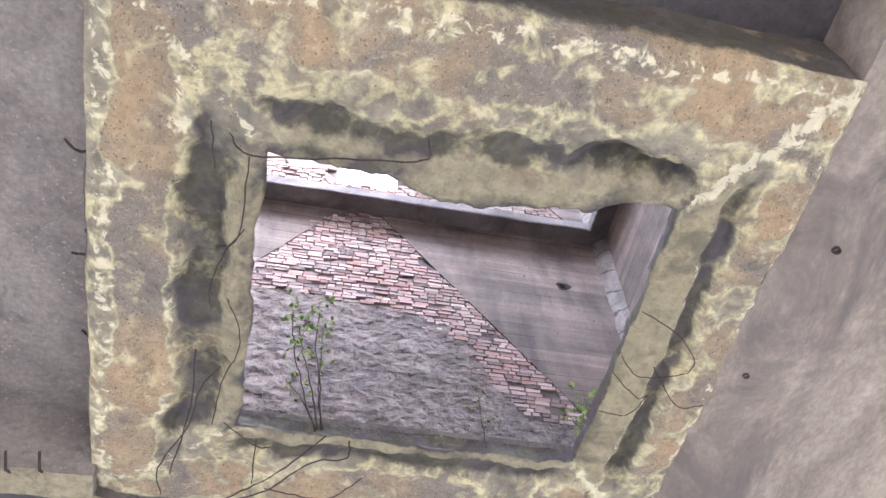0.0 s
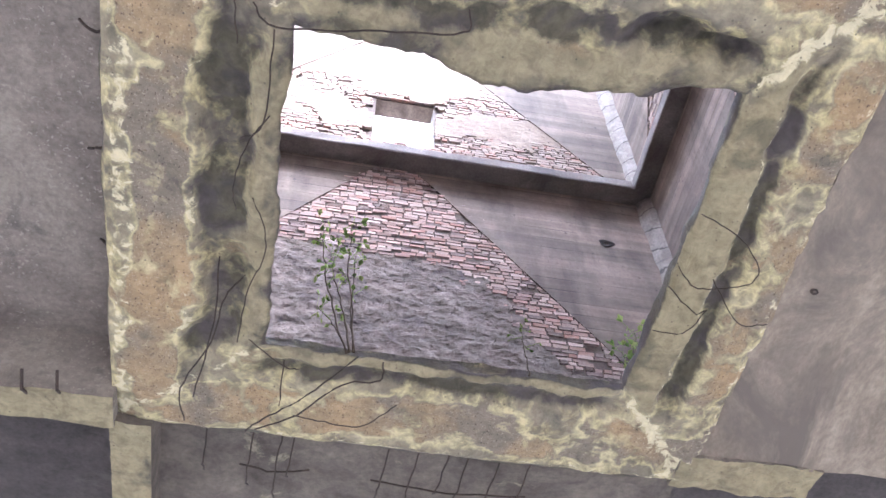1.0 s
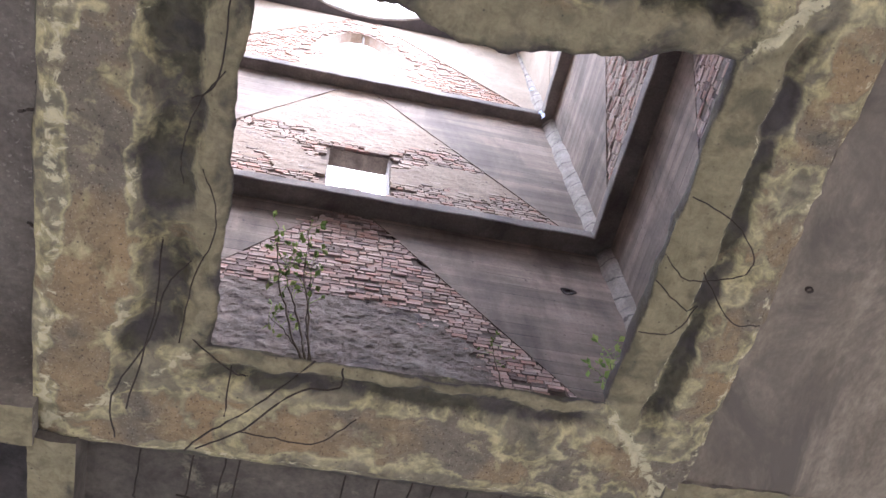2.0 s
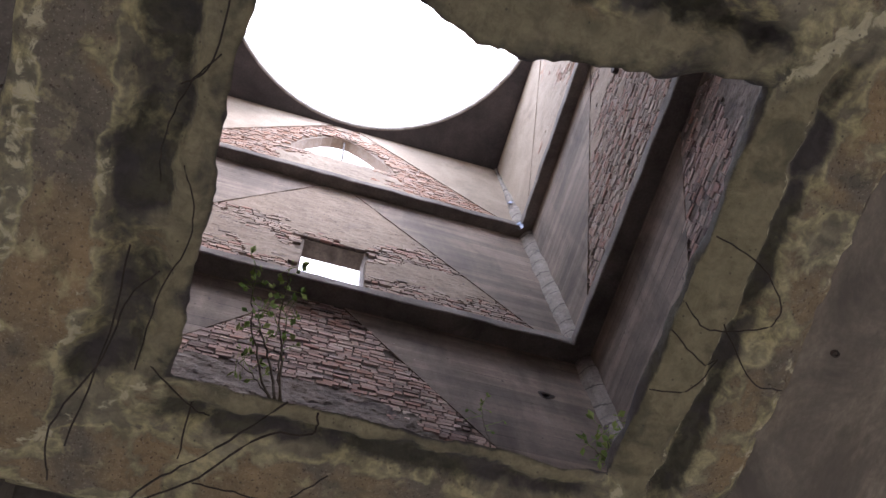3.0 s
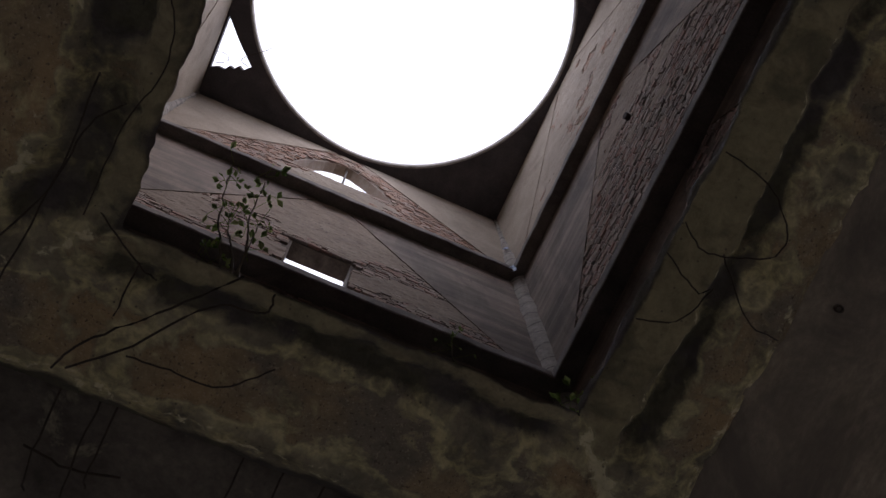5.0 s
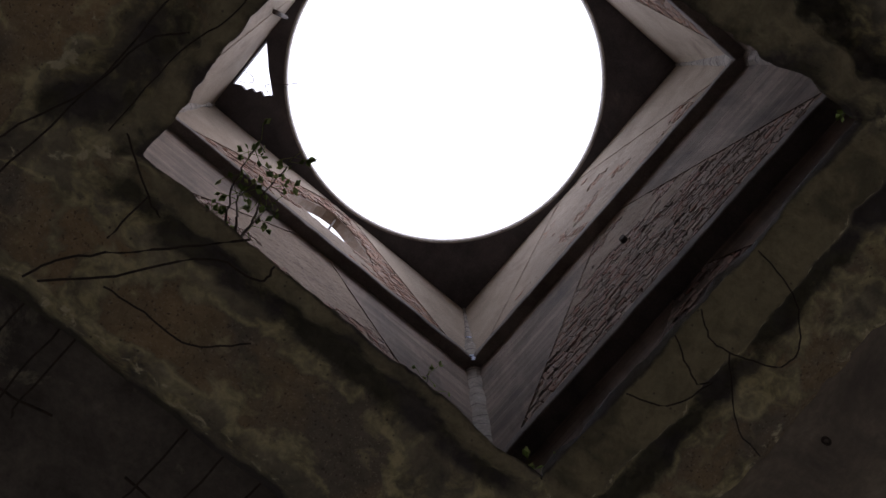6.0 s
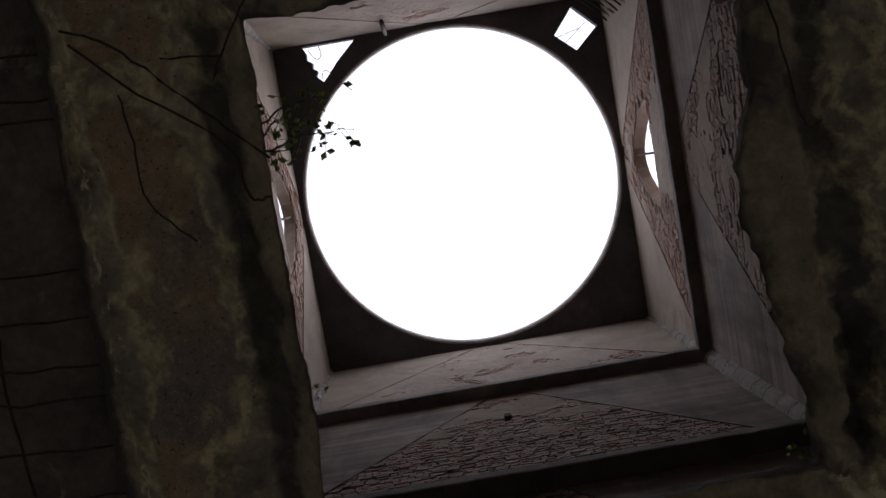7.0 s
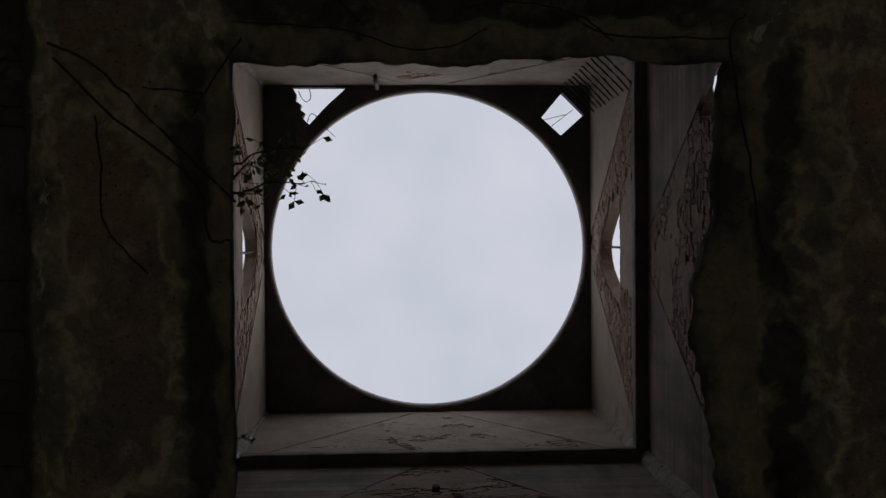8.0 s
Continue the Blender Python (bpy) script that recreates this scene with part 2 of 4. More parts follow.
cracked(M_CORNER, 0.34)
M_PITTED = plain_mat("pitted_concrete", (0.16, 0.135, 0.12), (0.32, 0.28, 0.24), 2.4, 0.95, 0.9, 0.012, (0.055, 0.05, 0.055), (0.56, 0.75), (1, 1, 1), 30.0)
speckled(M_PITTED, 48.0, (0.34, 0.30, 0.265), 0.34)
M_BROWN = plain_mat("brown_concrete", (0.20, 0.165, 0.13), (0.38, 0.318, 0.252), 2.2, 0.92, 0.35, 0.010, (0.15, 0.126, 0.108), (0.46, 0.62), (1.3, 0.7, 1), 26.0)
for q in (M_SMOOTH, M_BOARD, M_RENDER):
    speckled(q, 21.0, (0.085, 0.068, 0.06), 0.22)
M_BAY = plain_mat("blotched_brown_concrete", (0.085, 0.072, 0.064), (0.21, 0.18, 0.15), 3.2, 0.92, 0.8, 0.014, (0.33, 0.295, 0.22), (0.60, 0.68), (1, 1, 1), 28.0)
# shade of the recessed bays is put into this dark tone
M_SHADED_BAY = plain_mat("shade_toned_concrete", (0.045, 0.040, 0.042), (0.115, 0.10, 0.098), 1.8, 0.92, 0.8, 0.012, (0.16, 0.145, 0.13), (0.60, 0.70), (1, 1, 1), 30.0)
M_WARM = plain_mat("warm_plaster", (0.27, 0.215, 0.165), (0.40, 0.325, 0.25), 1.7, 0.9, 0.4, 0.01, (0.20, 0.155, 0.12), (0.58, 0.72))
M_LIME = plain_mat("lime_mortar", (0.19, 0.145, 0.115), (0.33, 0.265, 0.21), 5.0, 0.95, 0.8, 0.012)
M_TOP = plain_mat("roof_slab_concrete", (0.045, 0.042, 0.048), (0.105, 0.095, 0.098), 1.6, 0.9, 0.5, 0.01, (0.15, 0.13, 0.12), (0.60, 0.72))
M_RUST = plain_mat("rusty_steel", (0.028, 0.021, 0.018), (0.065, 0.043, 0.033), 20.0, 0.8, 0.4, 0.002)
M_STEM = plain_mat("twig_bark", (0.06, 0.045, 0.03), (0.13, 0.10, 0.065), 20.0, 0.8, 0.4, 0.002)
M_FLOOR = plain_mat("dusty_floor", (0.14, 0.125, 0.105), (0.26, 0.235, 0.20), 0.8, 0.95, 0.7, 0.02, (0.08, 0.07, 0.06), (0.56, 0.7))
M_GROUND = plain_mat("dry_earth_ground", (0.09, 0.075, 0.05), (0.19, 0.16, 0.115), 0.3, 0.95, 0.7, 0.05)
M_PLASTER = plain_mat("old_wall_plaster", (0.26, 0.24, 0.21), (0.42, 0.39, 0.34), 0.9, 0.9, 0.5, 0.01, (0.15, 0.13, 0.11), (0.56, 0.7))


def leaf_mat():
    m, nt, bsdf = node_mat("green_leaf")
    g = nt.nodes.new("ShaderNodeNewGeometry")
    col = ramp_node(nt, g.outputs["Random Per Island"], [(0.0, (0.12, 0.19, 0.05)), (0.5, (0.22, 0.32, 0.08)), (1.0, (0.36, 0.42, 0.14))])
    nt.links.new(col, bsdf.inputs["Base Color"])
    bsdf.inputs["Roughness"].default_value = 0.55
    bsdf.inputs["Transmission Weight"].default_value = 0.0
    tr = nt.nodes.new("ShaderNodeBsdfTranslucent")
    mx = nt.nodes.new("ShaderNodeMixShader")
    mx.inputs["Fac"].default_value = 0.55
    nt.links.new(col, tr.inputs["Color"])
    nt.links.new(bsdf.outputs["BSDF"], mx.inputs[1])
    nt.links.new(tr.outputs["BSDF"], mx.inputs[2])
    nt.links.new(mx.outputs["Shader"], nt.nodes["Material Output"].inputs["Surface"])
    return m


M_LEAF = leaf_mat()


# ---- mesh helpers ----
def mesh_of(name, verts, faces, material, smooth=False):
    me = bpy.data.meshes.new(name)
    me.from_pydata([(v[0] * UNIT, v[1] * UNIT, v[2] * UNIT) for v in verts], [], faces)
    me.materials.append(material)
    if smooth:
        me.polygons.foreach_set("use_smooth", [True] * len(me.polygons))
    me.update()
    return me


def part(name, verts, faces, material, parent=None, label="", smooth=False):
    ob = new(name, mesh_of(name, verts, faces, material, smooth))
    if parent:
        ob.parent = parent
    if label:
        tagged(ob, label)
    return ob


def structure(ob, label, category):
    return tagged(ob, label, category, kind="structure")


def box(x0, x1, y0, y1, z0, z1):
    v = [(x, y, z) for z in (z0, z1) for y in (y0, y1) for x in (x0, x1)]
    f = [(0, 2, 3, 1), (4, 5, 7, 6), (0, 1, 5, 4), (2, 6, 7, 3), (0, 4, 6, 2), (1, 3, 7, 5)]
    return v, f


def join(*chunks):
    verts, faces = [], []
    for v, f in chunks:
        n = len(verts)
        verts += list(v)
        faces += [tuple(i + n for i in q) for q in f]
    return verts, faces


def tube(points, r, sides=6, taper=1.0):
    """A round bar through the points."""
    pts = [Vector(p) for p in points]
    verts, faces = [], []
    for i, p in enumerate(pts):
        d = (pts[min(i + 1, len(pts) - 1)] - pts[max(i - 1, 0)]).normalized()
        a = d.orthogonal().normalized()
        b = d.cross(a)
        rr = r * (1 + (taper - 1) * i / max(1, len(pts) - 1))
        for k in range(sides):
            an = 2 * math.pi * k / sides
            verts.append(p + rr * (math.cos(an) * a + math.sin(an) * b))
        if i:
            for k in range(sides):
                faces.append(((i - 1) * sides + k, (i - 1) * sides + (k + 1) % sides, i * sides + (k + 1) % sides, i * sides + k))
    faces.append(tuple(range(sides))[::-1])
    faces.append(tuple(range((len(pts) - 1) * sides, len(pts) * sides)))
    return verts, faces


def bend(points, steps=5, wobble=0.0, seed=0):
    """A smooth line through the points (Catmull-Rom), a little uneven."""
    rng = random.Random(seed)
    p = [Vector(q) for q in points]
    p = [2 * p[0] - p[1]] + p + [2 * p[-1] - p[-2]]
    out = []
    for i in range(1, len(p) - 2):
        for k in range(steps):
            t = k / steps
            q = 0.5 * (2 * p[i] + (p[i + 1] - p[i - 1]) * t + (2 * p[i - 1] - 5 * p[i] + 4 * p[i + 1] - p[i + 2]) * t * t + (3 * p[i] - p[i - 1] - 3 * p[i + 1] + p[i + 2]) * t ** 3)
            out.append(q + Vector([rng.uniform(-wobble, wobble) for _ in range(3)]))
    out.append(p[-2])
    return out


def fbm(x, y, z, octaves=4):
    return noise.fractal(Vector((x, y, z)), 0.9, 2.1, octaves)


def prism(outer, holes, d0, d1, to_world):
    """A plate with the outline and holes given in (u, z), from depth d0 to d1."""
    bm = bmesh.new()
    loops, edges = [], []
    for loop in (outer, *holes):
        vs = [bm.verts.new((u, 0, z)) for u, z in loop]
        edges += [bm.edges.new((vs[i], vs[(i + 1) % len(vs)])) for i in range(len(vs))]
        loops.append(list(loop))
    bmesh.ops.triangle_fill(bm, edges=edges, use_beauty=True)
    bm.verts.index_update()
    flat = [(v.co.x, v.co.z) for v in bm.verts]
    tris = [tuple(v.index for v in f.verts) for f in bm.faces]
    bm.free()
    n = len(flat)
    verts = [to_world(u, d0, z) for u, z in flat] + [to_world(u, d1, z) for u, z in flat]
    faces = list(tris) + [tuple(i + n for i in reversed(t)) for t in tris]
    start = 0
    for loop in loops:
        k = len(loop)
        for i in range(k):
            a, b = start + i, start + (i + 1) % k
            faces.append((a, b, b + n, a + n))
        start += k
    return verts, faces


# ---- the tower shaft above the ceiling ----
LEVEL = (7.03, 10.60, 14.22, 17.46)      # undersides of the ring beams, and of the roof slab
PLANE = (2.81, 2.76, 2.69)               # half widths of the three storeys of the shaft
RECESS = (0.029, 0.046, 0.038)           # how far the mortar lies behind the plane of the wall
BEAM_H, BEAM_IN, THICK = 0.15, 2.60, (0.14, 0.14, 0.17)


def wall_map(side, plane):
    if side == "north":
        return lambda u, d, z: (u, plane + d, z)
    if side == "east":
        return lambda u, d, z: (plane + d, -u, z)
    if side == "south":
        return lambda u, d, z: (-u, -plane - d, z)
    return lambda u, d, z: (-plane - d, u, z)


ARCH = [(-0.80, 15.52), (0.82, 15.52), (0.74, 15.84), (0.60, 16.12), (0.43, 16.40), (0.27, 16.60), (0.12, 16.76), (-0.02, 16.80), (-0.18, 16.75), (-0.34, 16.60), (-0.48, 16.36), (-0.60, 16.16), (-0.72, 15.84)]
HOLES = {
    ("north", 1): [[(-0.29, 11.13), (0.41, 11.13), (0.41, 12.16), (-0.29, 12.16)]],
    ("north", 2): [ARCH],
    ("south", 2): [ARCH],
    ("south", 1): [[(1.44, 11.12), (1.93, 11.12), (1.91, 12.16), (1.80, 12.22), (1.62, 12.14), (1.47, 12.20)], [(-2.0, 11.12), (-1.85, 11.12), (-1.84, 12.05), (-1.98, 12.12)]],
}


def inside(poly, u, z, grow=0.0):
    hit = False
    cu, cz = sum(p[0] for p in poly) / len(poly), sum(p[1] for p in poly) / len(poly)
    q = [(cu + (a - cu) * (1 + grow), cz + (b - cz) * (1 + grow)) for a, b in poly]
    for i in range(len(q)):
        (a, b), (c, d) = q[i], q[i - 1]
        if (b > z) != (d > z) and u < (c - a) * (z - b) / (d - b) + a:
            hit = not hit
    return hit


def half_infill(tier, z):
    """Half width of the triangular brick infill of a storey at the height z."""
    z0, z1 = LEVEL[tier] + 0.37, LEVEL[tier + 1]
    return 0.22 + (2.42 - 0.22) * (z1 - z) / (z1 - z0)


def bare(side, tier, u, z):
    """How far the render has come off: above 0 the bricks show."""
    n = fbm(u * 1.3 + 7 * tier, z * 1.9, {"north": 1.0, "east": 9.0, "south": 17.0, "west": 25.0}[side], 5) * 0.9
    fine = fbm(u * 7, z * 13, 3.3, 3) * 0.25
    up = z - LEVEL[tier]
    edge = half_infill(tier, z) - abs(u)
    if (side, tier) == ("north", 0):
        low = 9.10 - 0.34 * max(0.0, u + 0.1)
        a = (z - low) * 1.8
        b = (0.62 - edge) * 1.6 if u > 0.3 and z > 7.7 else -1
        return max(a, b) + 0.45 * n + fine
    if (side, tier) == ("north", 1):
        top = 12.2 + 0.75 * max(0.0, min(-u, 1.0) - 0.3) + 0.75 * max(0.0, min(u, 0.95) - 0.4)
        below = top - z
        rim = 0.24 - abs(below - 0.22)
        foot = 0.8 * (11.42 - z) if below > 0 else -0.3
        return 1.5 * max(rim, foot) - 0.02 + n * 0.55 + fine
    if (side, tier) in (("north", 2), ("south", 2)):
        return 0.42 - 0.8 * max(0.0, edge - 0.55) + 0.5 * (1.6 - up) * 0.5 + n * 0.6 + fine
    if (side, tier) == ("east", 0):
        return -0.04 + n * 1.0 + fine - 0.4 * max(0.0, abs(u + 0.4) - 0.9)
    if (side, tier) == ("east", 1):
        return 1.15 - 0.50 * up + 0.55 * math.exp(-((up - 1.35) / 0.16) ** 2) + n * 0.9 + fine
    if (side, tier) == ("south", 1):
        return 0.45 - 0.2 * up + n * 0.8 + fine
    if tier == 2:
        return -0.35 + n * 0.8 + fine
    return -0.05 + n * 0.8 + fine


def render_coat(side, tier, m):
    """The render left on the infill: an uneven coat with broken edges."""
    z0, z1 = LEVEL[tier] + BEAM_H - 0.12, LEVEL[tier + 1] + 0.02
    cell = 0.025 if (side, tier) == ("north", 0) else 0.035
    holes = HOLES.get((side, tier), [])
    nu, nz = int(5.1 / cell), int((z1 - z0) / cell)
    field = {}
    for j in range(nz + 1):
        z = z0 + j * cell
        lim = half_infill(tier, z) + 0.12
        for i in range(nu + 1):
            u = -2.55 + i * cell
            if abs(u) < lim and not any(inside(h, u, z, 0.03) for h in holes):
                field[i, j] = bare(side, tier, u, z)
    verts, faces, ids = [], [], {}
    rough = 0.015 if (side, tier) == ("north", 0) else 0.009
    rng = random.Random(side + str(tier))

    def vert(i, j, back):
        if (i, j, back) not in ids:
            u, z = -2.55 + i * cell, z0 + j * cell
            ju, jz = rng.uniform(-0.012, 0.012), rng.uniform(-0.012, 0.012)
            if back:
                ju = jz = 0
            d = 0.06 if back else 0.014 - max(-0.012, min(rough, rough * (0.7 * fbm(u * 3.5, z * 5, 4.4 + tier, 5) + 0.8 * fbm(u * 11, z * 17, 7.7, 4))))
            ids[i, j, back] = len(verts)
            verts.append(m(u + ju, d, z + jz))
        return ids[i, j, back]

    cells = set()
    for (i, j), f in field.items():
        q = [(i, j), (i + 1, j), (i + 1, j + 1), (i, j + 1)]
        if all(c in field for c in q) and sum(field[c] for c in q) < 0:
            cells.add((i, j))
    for i, j in cells:
        q = [(i, j), (i + 1, j), (i + 1, j + 1), (i, j + 1)]
        faces.append(tuple(vert(a, b, False) for a, b in q))
        for (di, dj), a, b in (((0, -1), q[0], q[1]), ((1, 0), q[1], q[2]), ((0, 1), q[2], q[3]), ((-1, 0), q[3], q[0])):
            if (i + di, j + dj) not in cells:
                faces.append((vert(*a, False), vert(*a, True), vert(*b, True), vert(*b, False)))
    return verts, faces


def brick_spots(side, tier):
    """Places of the bricks that show: (u, z, long?)."""
    rng = random.Random("bricks" + side + str(tier))
    z0, z1 = LEVEL[tier] + BEAM_H - 0.02, LEVEL[tier + 1] - 0.03
    holes = HOLES.get((side, tier), [])
    course, out = 0, []
    z = z0
    while z < z1:
        u = -2.6 - rng.uniform(0, 0.12)
        while u < 2.6:
            long = rng.random() < (0.80 if course % 3 else 0.4)
            w = 0.140 if long else 0.068
            c = u + w / 2
            if abs(c) < half_infill(tier, z) + 0.12 and bare(side, tier, c, z) > -0.12 and rng.random() > 0.06:
                if not any(inside(h, c + e, z + 0.03, 0.02) for h in holes for e in (-w / 2, 0, w / 2)):
                    out.append((c, z, long))
            u += w + rng.uniform(0.008, 0.016)
        z += 0.0500
        course += 1
    return out


def brick_shape(long, seed):
    rng = random.Random(seed)
    w, h = (0.137 if long else 0.066) / 2, 0.0196
    v, f = box(-w, w, -0.022, 0.06, -h, h)
    v = [(x + rng.uniform(-0.006, 0.004), y + rng.uniform(-0.003, 0.006) * (y < 0), z + rng.uniform(-0.004, 0.003)) for x, y, z in v]
    return v, f


def shaft_wall(side):
    chunks_board = []
    for tier in range(3):
        D = PLANE[tier]
        m = wall_map(side, D)
        z0, z1 = LEVEL[tier], LEVEL[tier + 1]
        wide = D + 0.25 if side in ("north", "south") else D - 0.002
        holes = HOLES.get((side, tier), [])
        back = prism([(-wide, z0 + 0.02), (wide, z0 + 0.02), (wide, z1 + 0.3), (-wide, z1 + 0.3)], holes, RECESS[tier], RECESS[tier] + (0.22 if (side, tier) == ("north", 1) else THICK[tier]), m)
        chunks_board.append((tier, back))
    wall = new("wall_" + side, mesh_of("wall_" + side, *join(*[c for _, c in chunks_board]), M_MORTAR))
    wall.data.materials.append(M_LIME)
    wall.data.materials.append(M_WORN)
    low = (LEVEL[2] + 0.5) * UNIT
    for f in wall.data.polygons:
        if f.center.z > low:
            f.material_index = 1 if abs(f.normal.y if side in ("north", "south") else f.normal.x) > 0.5 else 2
    structure(wall, "tall brick shaft wall with concrete corners and peeling render", "wall")
    for tier in range(3):
        D = PLANE[tier]
        m = wall_map(side, D)
        zb, zt = LEVEL[tier] + BEAM_H - 0.1, LEVEL[tier + 1] + 0.05
        hb, ht = half_infill(tier, zb), half_infill(tier, zt)
        for s in (-1, 1):
            poly = [(s * (D + 0.02), zb), (s * hb, zb), (s * ht, zt), (s * (D + 0.02), zt)]
            if s < 0:
                poly = poly[::-1]
            plain = M_WARM if tier == 2 else M_BOARD
            part("spandrel_panel", *prism(poly, [], 0.004, 0.06, m), plain, wall, "grey board-marked concrete" if plain == M_BOARD else "weathered smooth plaster")
        part("render_coat", *render_coat(side, tier, m), M_WARM if tier == 2 else M_SMOOTH if tier == 1 else M_RENDER, wall, "worn grey render with broken edges")
    return wall


walls = {side: shaft_wall(side) for side in ("north", "east", "south", "west")}

# ring beams between the storeys
for k, z in enumerate(LEVEL[:3]):
    a, b = BEAM_IN, 2.96
    n = 44
    verts, faces = [], []
    prof = [(b, z - 0.002), (a + 0.012, z), (a, z + 0.014), (a, z + BEAM_H - 0.01), (a + 0.01, z + BEAM_H), (b, z + BEAM_H)]
    for c in range(4):
        for i in range(n):
            t = -1 + 2 * i / n
            for r, zz in prof:
                w = 0.012 * fbm(t * 6, c * 5.0, zz * 4 + k, 4)
                chip = 0.02 * max(0.0, fbm(t * 14, c * 3.0 + k, zz * 9, 3) - 0.35)
                rr = r + (w + chip if r < 2.9 else 0)
                x, y = rr * t, rr
                for _ in range(c):
                    x, y = y, -x
                verts.append((x, y, zz + (0.5 * w if r < 2.9 else 0)))
    m_, p_ = 4 * n, len(prof)
    for i in range(m_):
        for q in range(p_ - 1):
            faces.append((i * p_ + q, i * p_ + q + 1, ((i + 1) % m_) * p_ + q + 1, ((i + 1) % m_) * p_ + q))
    structure(new("ring_beam", mesh_of("ring_beam", verts, faces, M_BEAM)), "concrete ring beam stepping in from the shaft wall", "beam")

# mortar fillets up the corners of the shaft
for tier in range(3):
    D = PLANE[tier]
    za, zb = LEVEL[tier] + BEAM_H - 0.06, LEVEL[tier + 1] + 0.03
    for sx, sy in ((1, 1), (-1, 1), (1, -1), (-1, -1)):
        verts, faces = [], []
        steps = 46
        for i in range(steps + 1):
            z = za + (zb - za) * i / steps
            w = 0.13 * (1 if tier < 2 else max(0.25, 1 - 1.0 * i / steps)) + 0.025 * fbm(z * 2.5, sx * 3 + sy, tier, 4)
            for a in (0.0, 0.33, 0.67, 1.0):
                e = 0.02 * math.sin(a * math.pi) + 0.006 * fbm(z * 9, a * 4, sx + 2 * sy, 3)
                x, y = D - w * (1 - a) - e * 0.7 + (0.012 if a == 1 else 0), D - w * a - e * 0.7 + (0.012 if a == 0 else 0)
                verts.append((sx * x, sy * y, z))
        for i in range(steps):
            for q in range(3):
                faces.append((i * 4 + q, i * 4 + q + 1, i * 4 + q + 5, i * 4 + q + 4))
        structure(new("corner_trim", mesh_of("corner_trim", verts, faces, M_CORNER)), "cracked pale mortar fillet in the shaft corner", "trim")

# roof slab with the round opening, a square hatch and a broken corner
R_IN, Z_TOP, Z_TH = 2.635, 17.46, 0.16


def roof_slab():
    ident = lambda u, d, z: (u, z, Z_TOP + d)
    circle = [(R_IN * math.cos(2 * math.pi * i / 160), R_IN * math.sin(2 * math.pi * i / 160)) for i in range(160)]
    hatch = [(-2.58, -2.23), (-2.21, -2.60), (-1.86, -2.21), (-2.16, -1.88)]
    broken = [(-2.66, 2.22), (-2.66, 1.33), (-2.36, 1.66), (-2.05, 1.95), (-2.16, 2.06), (-2.24, 2.02), (-2.30, 2.10), (-2.38, 2.08), (-2.44, 2.17), (-2.55, 2.16)]
    e = 2.88
    return prism([(-e, -e), (e, -e), (e, e), (-e, e)], [circle, hatch, broken], 0.0, Z_TH, ident)


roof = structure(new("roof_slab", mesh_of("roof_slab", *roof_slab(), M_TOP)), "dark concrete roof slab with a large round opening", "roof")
rim_v, rim_f = [], []
for i in range(160):
    a = 2 * math.pi * i / 160
    for r, z in ((2.634, Z_TOP - 0.004), (2.605, Z_TOP), (2.60, Z_TOP + Z_TH + 0.05), (2.70, Z_TOP + Z_TH + 0.05), (2.70, Z_TOP + Z_TH)):
        rim_v.append((r * math.cos(a), r * math.sin(a), z))
for i in range(160):
    for q in range(4):
        rim_f.append((i * 5 + q, i * 5 + q + 1, ((i + 1) % 160) * 5 + q + 1, ((i + 1) % 160) * 5 + q))
part("opening_rim", rim_v, rim_f, M_CORNER, roof, "smooth pale concrete rim", True)

# ---- the ceiling below the shaft ----
IN_X, IN_Y = (-0.80, 1.08), (-0.70, 1.02)      # the opening
OUT_X, OUT_Y = (-1.555, 1.66), (-1.46, 1.67)    # outer edges of the beams that frame it
SOFFIT = 5.58
GROOVE = {"south": (0.20, 0.33, 0.04), "east": (0.36, 0.55, 0.06), "north": (0.12, 0.27, 0.05), "west": (0.17, 0.46, 0.07)}


def smooth01(a, b, x):
    t = max(0.0, min(1.0, (x - a) / (b - a)))
    return t * t * (3 - 2 * t)


